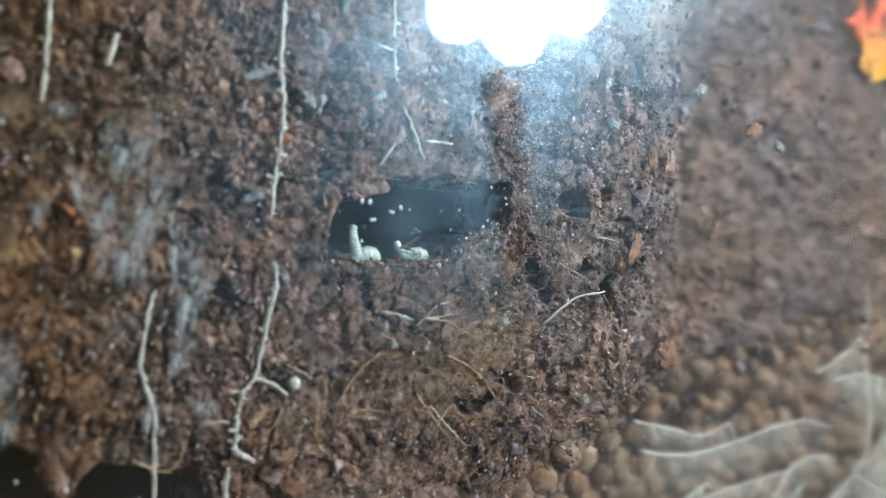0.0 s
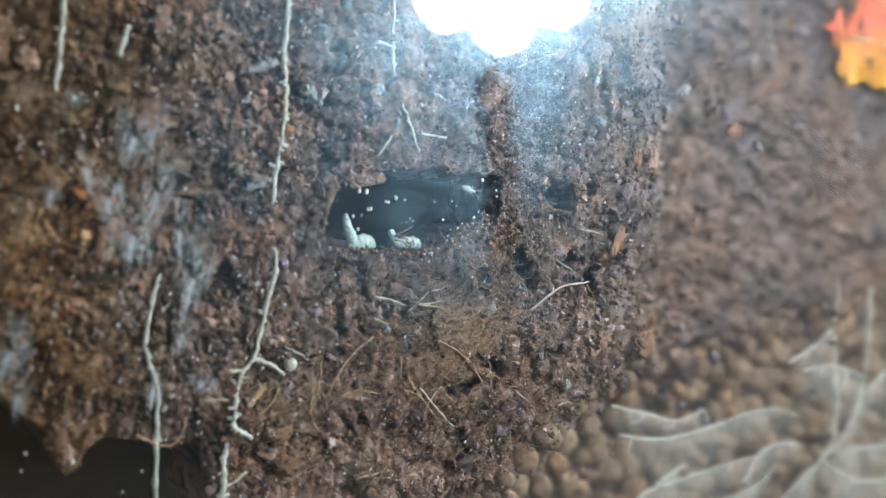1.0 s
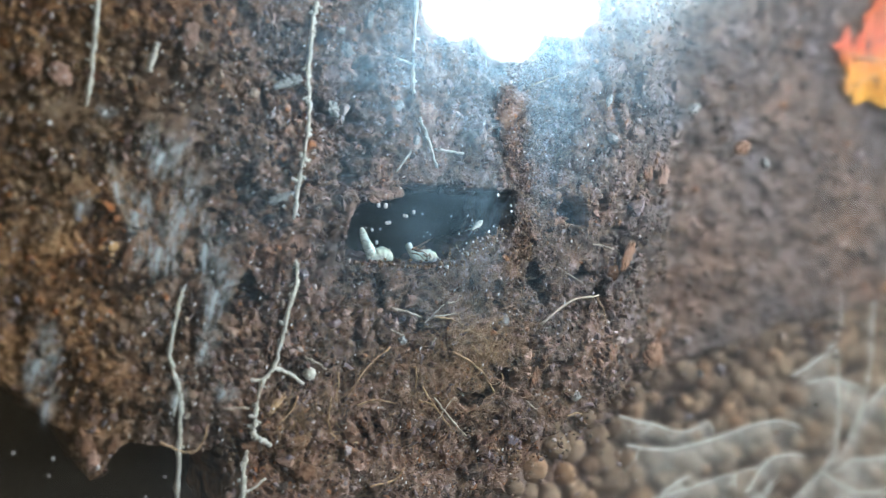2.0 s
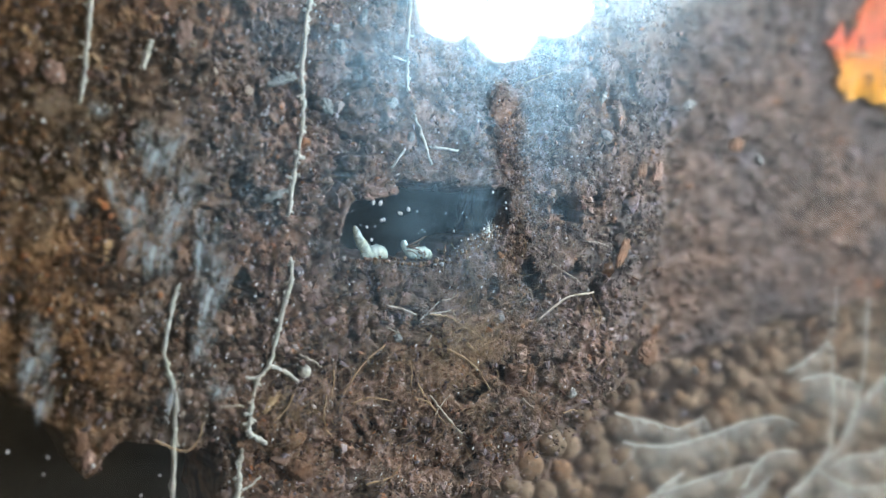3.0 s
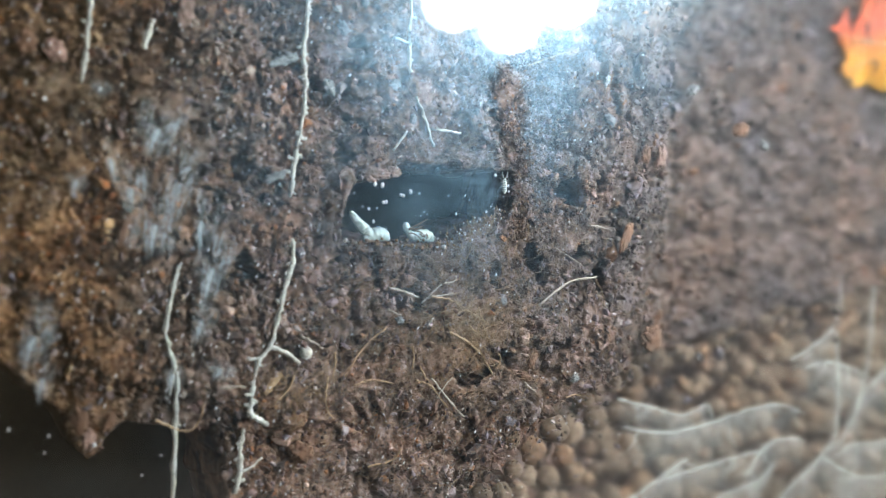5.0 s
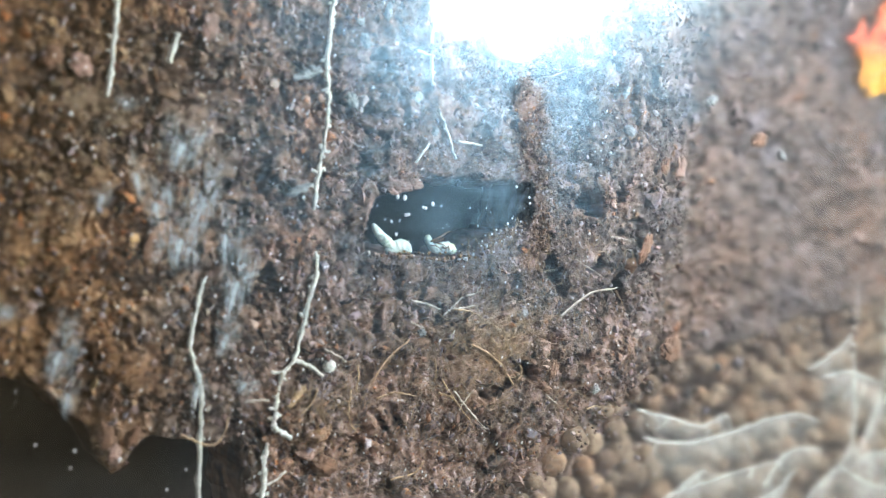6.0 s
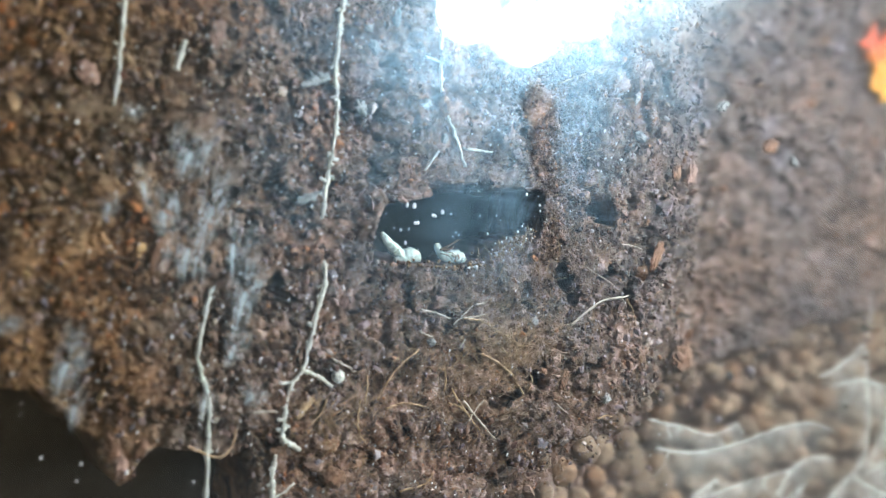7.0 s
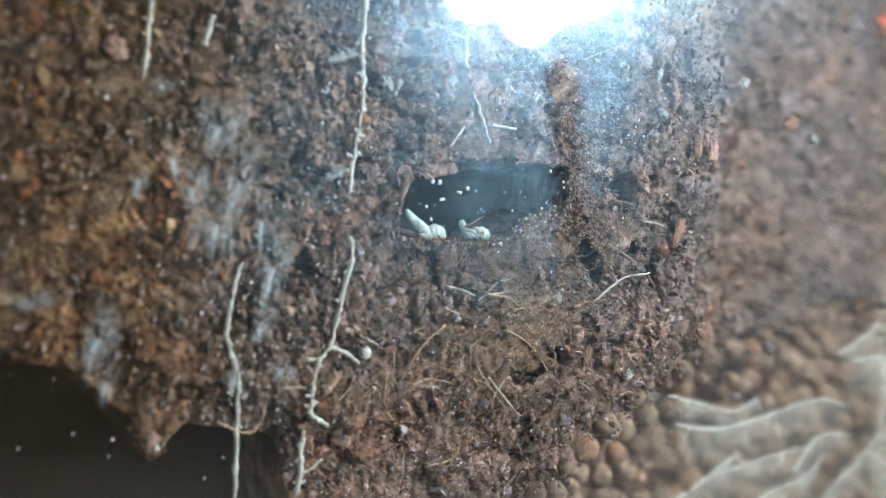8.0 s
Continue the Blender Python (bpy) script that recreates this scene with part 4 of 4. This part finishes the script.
# ======== films on the glass, water beads ========
def film(x, z, w, h, turn, seed):
    verts, faces, uv, n, rings = [(0, 0, 0)], [], [1.0], 40, 6
    for q in range(1, rings + 1):
        for k in range(n):
            a = 2 * math.pi * k / n
            r = (q / rings) * (1 + 0.45 * noise.noise(Vector((math.cos(a) * 1.6, math.sin(a) * 1.6, seed))))
            verts.append((r * w / 2 * math.cos(a) * MM, 0, r * h / 2 * math.sin(a) * MM))
            uv.append(1 - (q / rings) ** 2)
    for k in range(n):
        faces.append((0, 1 + k, 1 + (k + 1) % n))
        for q in range(rings - 1):
            a, b = 1 + q * n, 1 + (q + 1) * n
            faces.append((a + k, b + k, b + (k + 1) % n, a + (k + 1) % n))
    ob = mesh_object("lime_stain", verts, faces, M_FILM)
    layer = ob.data.uv_layers.new(name="UVMap")
    for loop in ob.data.loops:
        layer.data[loop.index].uv = (uv[loop.vertex_index], 1.0)
    ob.matrix_basis = pose(x * MM, 0.12 * MM, z * MM, 0, turn, 0)
    tagged(ob, "pale bluish lime stain dried on the glass", "stain", "lime stains on the glass")


for k, stain in enumerate([(40.0, 14, 6, 17, 12), (46.0, 2, 6, 19, 6), (29.8, 17, 2.6, 9, -20), (41.1, -14.2, 3.4, 7, 0), (21.5, -9, 6, 13, 10), (12.5, -4, 9, 3, 0), (36.5, 22, 8, 11, 14), (43.6, 9, 3.4, 13, -6),
                           (33.0, 13, 6, 9, -15), (25.5, 13.5, 4, 4, 0), (45.0, -6.0, 4.5, 9, 5), (48.5, -13.5, 5, 4, 30), (37, 8, 10, 12, 0), (28, 27, 4, 3, 20), (23, -15, 3, 7, 5)]):
    film(*stain, k + 1)

bm = bmesh.new()
bmesh.ops.create_uvsphere(bm, u_segments=12, v_segments=8, radius=1.0)
bead = part("water_bead", bm, M_WATER)
BEADS = [(71.5, 17.1), (72.8, 17.1), (76.2, 15.8), (76.7, 15.7), (73.7, 14.4), (73.2, 14.3), (79.6, 16.3), (78.0, 16.5), (70.7, 13.0), (71.7, 11.0), (85.1, 16.4), (89.2, 16.0),
         (94.0, 20.8), (96.4, 20.7), (93.8, 15.7), (93.6, 15.3), (86.9, 13.5), (80.2, 12.6), (80.8, 13.3), (79.2, 12.5), (92.8, 14.3), (88.5, 12.0), (89.8, 12.3), (91.9, 11.2), (90.6, 13.1), (91.2, 12.5), (94.6, 13.2), (95.4, 14.9), (88.0, 10.9), (93.2, 12.2), (96.8, 19.2), (97.0, 18.2), (95.9, 17.2),
         (18.9, -22.2), (20.4, 24.3), (24.2, -23.2), (23.8, -25.6), (30.5, -24.7), (40.2, -26.5), (48.0, -19.5), (37.6, -29.4), (35.5, -5.1), (12.0, -24.0), (9.0, -19.5)]
rng = random.Random(5)
for k, (x, z) in enumerate(BEADS):
    r = rng.uniform(0.2, 0.36) if x > 60 else rng.uniform(0.14, 0.3)
    if 78 < x and x < 98:
        r *= rng.uniform(0.3, 0.75)
    m = pose(x * MM, 0.3 * r * MM, z * MM, 0, rng.uniform(-20, 20), 0)
    ob = bead if k == 0 else bead.copy()
    if k:
        scene.collection.objects.link(ob)
    ob.matrix_basis = m @ Matrix.Diagonal((r * MM, 0.7 * r * MM, r * rng.uniform(1, 1.4) * MM, 1))
    tagged(ob, "tiny bright water bead clinging to the glass", "water bead", "water beads on the glass")


def dew(count, seed):
    """Fine condensation on the inside of the glass."""
    rng = np.random.default_rng(seed)
    x, z = rng.uniform(-4, 132, count), rng.uniform(-42, 58, count)
    keep = rng.random(count) < np.where(x < 62, 1.0, 0.25)
    keep &= (burrow(x, z) < 0) | (rng.random(count) < 0.12)
    x, z = x[keep], z[keep]
    n = len(x)
    r = rng.uniform(0.06, 0.17, n)
    base, tri = ico()
    v = base[None] * np.stack([r, 0.6 * r, r * rng.uniform(1.0, 2.2, n)], -1)[:, None, :]
    v[..., 0] += 0.35 * v[..., 2]
    v = v + np.stack([x, 0.4 * r, z], -1)[:, None, :]
    f = tri[None] + 12 * np.arange(n)[:, None, None]
    ob = big_mesh("dew", v.reshape(-1, 3) * MM, f.reshape(-1, 3), M_WATER, True)
    tagged(ob, "fine bright specks of dew on the glass", "dew", kind="stuff")


dew(1700, 33)

# ======== creatures ========
def ringed(name, line, radii, material, parent, rings=9, depth=0.1, bumps=1.0):
    """A soft segmented body along a line."""
    pts = spline(line, 10)
    n = len(pts)
    rad = []
    for k in range(n):
        f = k / (n - 1)
        r = np.interp(f, np.linspace(0, 1, len(radii)), radii)
        rad.append(float(r * (1 - depth + depth * abs(math.sin(math.pi * rings * f)))) * MM)
    v, f = tube([Vector(p) * MM for p in pts], rad, 16)
    for k, p in enumerate(v):
        mid = Vector(pts[min(k // 16, n - 1)]) * MM
        v[k] = mid + (p - mid) * (1 + 0.22 * bumps * noise.noise(p * 1900) + 0.2 * bumps * noise.noise(p * 4200))
    return mesh_object(name, v, f, material, parent)


LARVA_AT = Vector((71.9, 3.0, 8.45)) * MM
larva = tagged(empty("larva", *LARVA_AT), "fat white segmented larva rearing on the chamber floor", "larva")
ringed("abdomen", [(-0.4, 0, -0.5), (0.9, 0.1, 0.1), (2.2, 0.2, 0.6), (3.5, 0.4, 0.3), (4.4, 0.5, -0.3)], [0.5, 1.0, 1.32, 1.1, 0.3], M_LARVA, larva, 7, 0.07, 0.5)
front = ringed("front_body", [(0.6, 0, -0.8), (0.4, 0, 0.8), (0.25, 0, 2.3), (0.35, 0, 3.8), (0.4, 0, 4.5)], [0.85, 0.98, 0.85, 0.6, 0.35], M_LARVA, larva, 11, 0.2, 1.0)

v, f = tube([Vector(p) * MM for p in ((0.36, 0, 4.05), (0.38, -0.05, 4.4), (0.4, -0.1, 4.62))], [0.00042, 0.0004, 0.0002], 10)
mesh_object("head", v, f, M_LARVA, front)

grub = tagged(empty("grub", 0.0809, 0.0026, 0.0093), "small curled white grub with brown legs on the chamber floor", "grub")
ringed("body", [(-1.0, 0, -0.4), (0.4, 0, -0.1), (1.8, 0.2, 0.0), (2.9, 0.3, -0.3), (3.5, 0.3, -0.7)], [0.7, 1.0, 1.15, 0.95, 0.3], M_LARVA, grub, 5, 0.08, 0.8)
ringed("head", [(-2.25, -0.2, 2.0), (-2.1, -0.2, 1.3), (-1.5, -0.1, 0.4), (-0.6, 0, -0.4)], [0.4, 0.68, 0.6, 0.75], M_LARVA, grub, 3, 0.1, 0.5)
for line, r in [([(0.2, -1.1, 0.3), (0.7, -1.3, -0.1), (1.2, -1.25, 0.2), (1.7, -1.2, -0.2)], 0.13), ([(1.3, -1.15, 0.5), (1.5, -1.25, 0.1), (1.4, -1.2, -0.5)], 0.1),
                ([(-1.9, -0.9, 0.9), (-0.6, -1.2, 1.7), (1.3, -1.2, 2.9)], 0.2), ([(-1.5, -0.9, 1.0), (-0.5, -1.2, 1.1), (0.3, -1.3, 1.6)], 0.2),
                ([(-1.8, -0.75, 0.3), (-0.9, -1.15, 0.2), (-0.2, -1.35, -0.2), (0.3, -1.3, -0.7)], 0.1), ([(-0.9, -1.1, 0.7), (0.1, -1.45, 0.6), (0.8, -1.5, 0.0), (0.7, -1.35, -0.9)], 0.1)]:
    pts = spline(line, 5)
    v, f = tube([Vector(p) * MM for p in pts], [r * MM * (1 - 0.4 * k / len(pts)) for k in range(len(pts))], 6)
    mesh_object("leg", v, f, M_BROWN, grub)

# litter clinging to the glass over the chamber's rising floor
rng = random.Random(91)
for k in range(230):
    x = rng.triangular(81.5, 98.0, 94.0) if k < 150 else rng.uniform(67.0, 90.0)
    floor_z = (7.9 if k < 150 else 7.25) + 5.9 * float(step(84, 99, x))
    h = rng.expovariate(1.0 if k < 150 else 2.5)
    if h > 3.2:
        continue
    m = pose(x * MM, rng.uniform(0.35, 1.1) * MM, (floor_z + h) * MM, rng.uniform(0, 360), rng.uniform(0, 360), 0)
    if k < 16:
        top = rng.uniform(1.2, 2.6)
        v, f = tube([Vector(p) * MM for p in spline([(0, 0, -top), (0.2, 0.1, 0), (rng.uniform(-0.4, 0.4), 0.1, top)], 4)], [0.00007] * 9, 5)
        ob = mesh_object("floor_fibre", v, f, M_FIBRE)
        ob.matrix_basis = pose(x * MM, 0.7 * MM, (floor_z + 0.6) * MM, 0, rng.uniform(-35, 35), 0)
        tagged(ob, "short brown fibre standing on the chamber floor", "fibre", "fibres on the chamber floor")
        continue
    bm = bmesh.new()
    r = rng.uniform(0.12, 0.3) if k < 150 else rng.uniform(0.2, 0.5)
    lump(bm, (0, 0, 0), (r * MM, r * MM * 0.8, r * MM), (0, 0, 0), 1, 0.35, k)
    ob = part("soil_crumb", bm, (M_CLOD, M_GRIT, M_CHIP_PINK)[(0, 0, 0, 0, 2, 2, 1)[k % 7]])
    ob.matrix_basis = m
    tagged(ob, "tiny crumb of soil clinging over the chamber floor", "soil crumb", "crumbs over the chamber floor")

# a small pale insect that runs on the inside of the glass; its head points to +x
insect = tagged(empty("insect"), "tiny pale six-legged insect with long feelers running on the glass", "insect")
ringed("abdomen", [(-1.5, 0, 0), (-1.0, 0, 0), (-0.3, 0, 0), (0.2, 0, 0)], [0.1, 0.42, 0.52, 0.4], M_INSECT, insect, 5, 0.15)
thorax = ringed("thorax", [(0.1, 0, 0), (0.4, 0, 0), (0.75, 0, 0)], [0.3, 0.38, 0.28], M_INSECT, insect, 2, 0.15)
face = ringed("head", [(0.7, 0, 0), (0.95, 0, 0), (1.2, 0, 0)], [0.2, 0.3, 0.14], M_INSECT, insect, 1, 0.0)
for side in (-1, 1):
    v, f = tube([Vector(p) * MM for p in spline([(1.1, 0, 0.1 * side), (1.7, 0, 0.4 * side), (2.4, 0, 0.55 * side)], 5)], [0.00005] * 11, 5)
    mesh_object("feeler", v, f, M_INSECT, face)
    for k, x in enumerate((0.2, 0.45, 0.7)):
        end = (-0.7, 0.0, 0.5)[k]
        v, f = tube([Vector(p) * MM for p in spline([(x, 0, 0.2 * side), (x + 0.4 * end, -0.1, 0.6 * side), (x + end, 0.05, 0.9 * side)], 5)], [0.00005] * 11, 5)
        mesh_object("leg", v, f, M_INSECT, thorax)


# ======== lamp ========
def led_lamp():
    """A small three-bulb lamp on a bent stand, beside the camera."""
    aim = Vector((0.045, 0, -0.01))
    spots = [Vector(q) for q in LAMP_BULBS]
    mid = sum(spots, Vector()) / 3
    way = (aim - mid).normalized()
    turn = way.to_track_quat("Z", "Y").to_matrix().to_4x4()
    ob = tagged(empty("led_lamp"), "small three-bulb white lamp on a bent stand", "lamp")
    for p in spots:
        bm = bmesh.new()
        bmesh.ops.create_cone(bm, segments=24, radius1=BULB * 0.6, radius2=BULB * 1.02, depth=0.03, cap_ends=True)
        bmesh.ops.transform(bm, verts=bm.verts, matrix=Matrix.Translation(p - way * 0.022) @ turn)
        socket = part("socket", bm, M_FRAME, ob)
        bm = bmesh.new()
        bmesh.ops.create_uvsphere(bm, u_segments=24, v_segments=12, radius=BULB)
        bmesh.ops.transform(bm, verts=bm.verts, matrix=Matrix.Translation(p) @ turn @ Matrix.Diagonal((1, 1, 0.25, 1)))
        part("bulb", bm, M_BULB, socket)
    base = Vector((mid.x + 0.05, mid.y - 0.12, Z0))
    line = spline([mid - way * 0.03, mid - way * 0.09, Vector((base.x, base.y, 0.0)), base + Vector((0, 0, 0.01))], 8)
    v, f = tube(line, [0.005] * len(line), 10)
    mesh_object("stand", v, f, M_FRAME, ob)
    bm = bmesh.new()
    bmesh.ops.create_cone(bm, segments=32, radius1=0.05, radius2=0.045, depth=0.014, cap_ends=True)
    bmesh.ops.translate(bm, verts=bm.verts, vec=base + Vector((0, 0, 0.007)))
    part("base", bm, M_FRAME, ob)


LAMP_BULBS = [(0.1848, -0.2003, 0.1003), (0.2052, -0.1907, 0.0934), (0.2215, -0.1775, 0.1046)]
BULB = 0.0118
led_lamp()


# ======== loose soil, kept clear of what lies before it ========
scatter("soil_crumbs", 62000, 0.22, 0.5, 0.9, 11, "loose dark brown peat crumbs behind the glass", flat=0.25)
scatter("soil_crumbs", 16000, 0.24, 0.5, 0.9, 22, "loose ochre-brown peat crumbs by the dark gap", span=(-6, 64), flat=0.2, proud=0.6)
scatter("soil_flakes", 2600, 0.26, 0.5, 0.8, 24, "thin tan and grey flakes in the ochre soil", span=(-4, 62), material=M_FLAKE, flat=0.12, proud=1.4)
scatter("soil_clods", 2000, 0.62, 0.4, 1.5, 12, "larger mixed brown and rust soil clods", material=M_CLOD, proud=0.0)
scatter("soil_grains", 48000, 0.12, 0.35, 0.26, 14, "fine damp brown soil grains near the chamber", span=(48, 136), flat=0.25)
scatter("soil_flakes", 9000, 0.24, 0.45, 0.8, 15, "thin pinkish, grey and tan flakes of rotted leaf in the soil", span=(0, 150), material=M_FLAKE, flat=0.12, proud=1.6)
scatter("leaf_mould", 3600, 0.21, 0.6, 1.1, 20, "pinkish grey translucent scraps of leaf mould in the soil", span=(50, 126), material=M_MOULD, flat=0.12, proud=0.9, rise=(-42, 7))
scatter("soil_specks", 5000, 0.1, 0.4, 0.24, 25, "fine dark specks of soil scattered on the misted glass", span=(56, 104), material=M_CRUMB, proud=6.0, rise=(20, 60), flat=0.25)
# pale grit; its light colour doubles as wet glints in the soil
scatter("pale_grit", 3600, 0.09, 0.35, 0.2, 18, "pale pinkish grit and leaf scraps, also standing in for glints in the damp soil", span=(60, 128), material=M_GRIT, proud=2.0)
scatter("column_flakes", 1200, 0.18, 0.4, 0.5, 21, "dark and pinkish flakes pressed to the glass in the soil column", span=(95, 109), material=M_MOULD, flat=0.12, proud=1.0, rise=(-10, 44))
scatter("column_grit", 20000, 0.12, 0.4, 0.3, 19, "bright specks of grit in the soil column", span=(97, 107), material=M_CRUMB, proud=1.2, flat=0.2)
fibres(5200, 13, material=M_THREAD, label="short dark brown plant fibres matted in the soil", reach=(0.5, 2.6), thick=(0.025, 0.06))
fibres(1100, 23)
fibres(340, 16, (91.0, -4.8, 4.5, 3.6), M_TAN, "tuft of golden dry moss fibres below the chamber")
fibres(150, 17, (61.0, -18.5, 4.0, 4.0), M_TAN, "tuft of golden dry fibres beside the long root")


# ======== what moves ========
def motions():
    lean = [(0.0, 10), (0.5, 14), (1.0, 20), (1.5, 20), (2.0, 26), (3.5, 31), (4.0, 34), (4.5, 42), (5.8, 46), (6.5, 46), (7.0, 46), (8.0, 48)]
    walk(front, [(t, pose(-0.0002, 0, 0.0004, 0, -a, 0)) for t, a in lean])
    # seconds, x and z in mm, depth in mm, heading
    run = [(0.0, 90.2, 22.0, 2.6, -30), (0.4, 89.3, 21.3, 2.0, -25), (0.8, 91.8, 19.5, 1.2, -8), (1.0, 92.0, 19.0, 1.0, -15), (1.2, 91.6, 18.6, 1.0, -4), (1.4, 91.4, 17.0, 1.0, -12),
           (1.6, 90.8, 15.6, 1.0, -50), (1.8, 91.2, 15.5, 1.0, -85), (2.0, 90.8, 15.2, 1.0, -140), (2.2, 90.6, 15.3, 1.0, -200), (2.75, 93.0, 14.3, 1.0, -255), (3.3, 95.6, 13.8, 0.9, -295),
           (3.5, 96.5, 14.5, 0.8, -305), (3.7, 96.2, 14.5, 0.8, -290), (3.9, 97.1, 15.1, 0.7, -295), (4.3, 97.4, 15.1, 0.7, -275), (4.5, 97.3, 16.1, 0.7, -262), (4.7, 96.5, 17.6, 0.7, -260),
           (5.2, 97.0, 20.5, 2.0, -275), (5.6, 98.5, 23.0, 5.0, -290), (8.0, 98.5, 23.2, 5.0, -290)]
    walk(insect, [(t, pose(x * MM, y * MM, z * MM, 0, -a, 0)) for t, x, z, y, a in run])


motions()
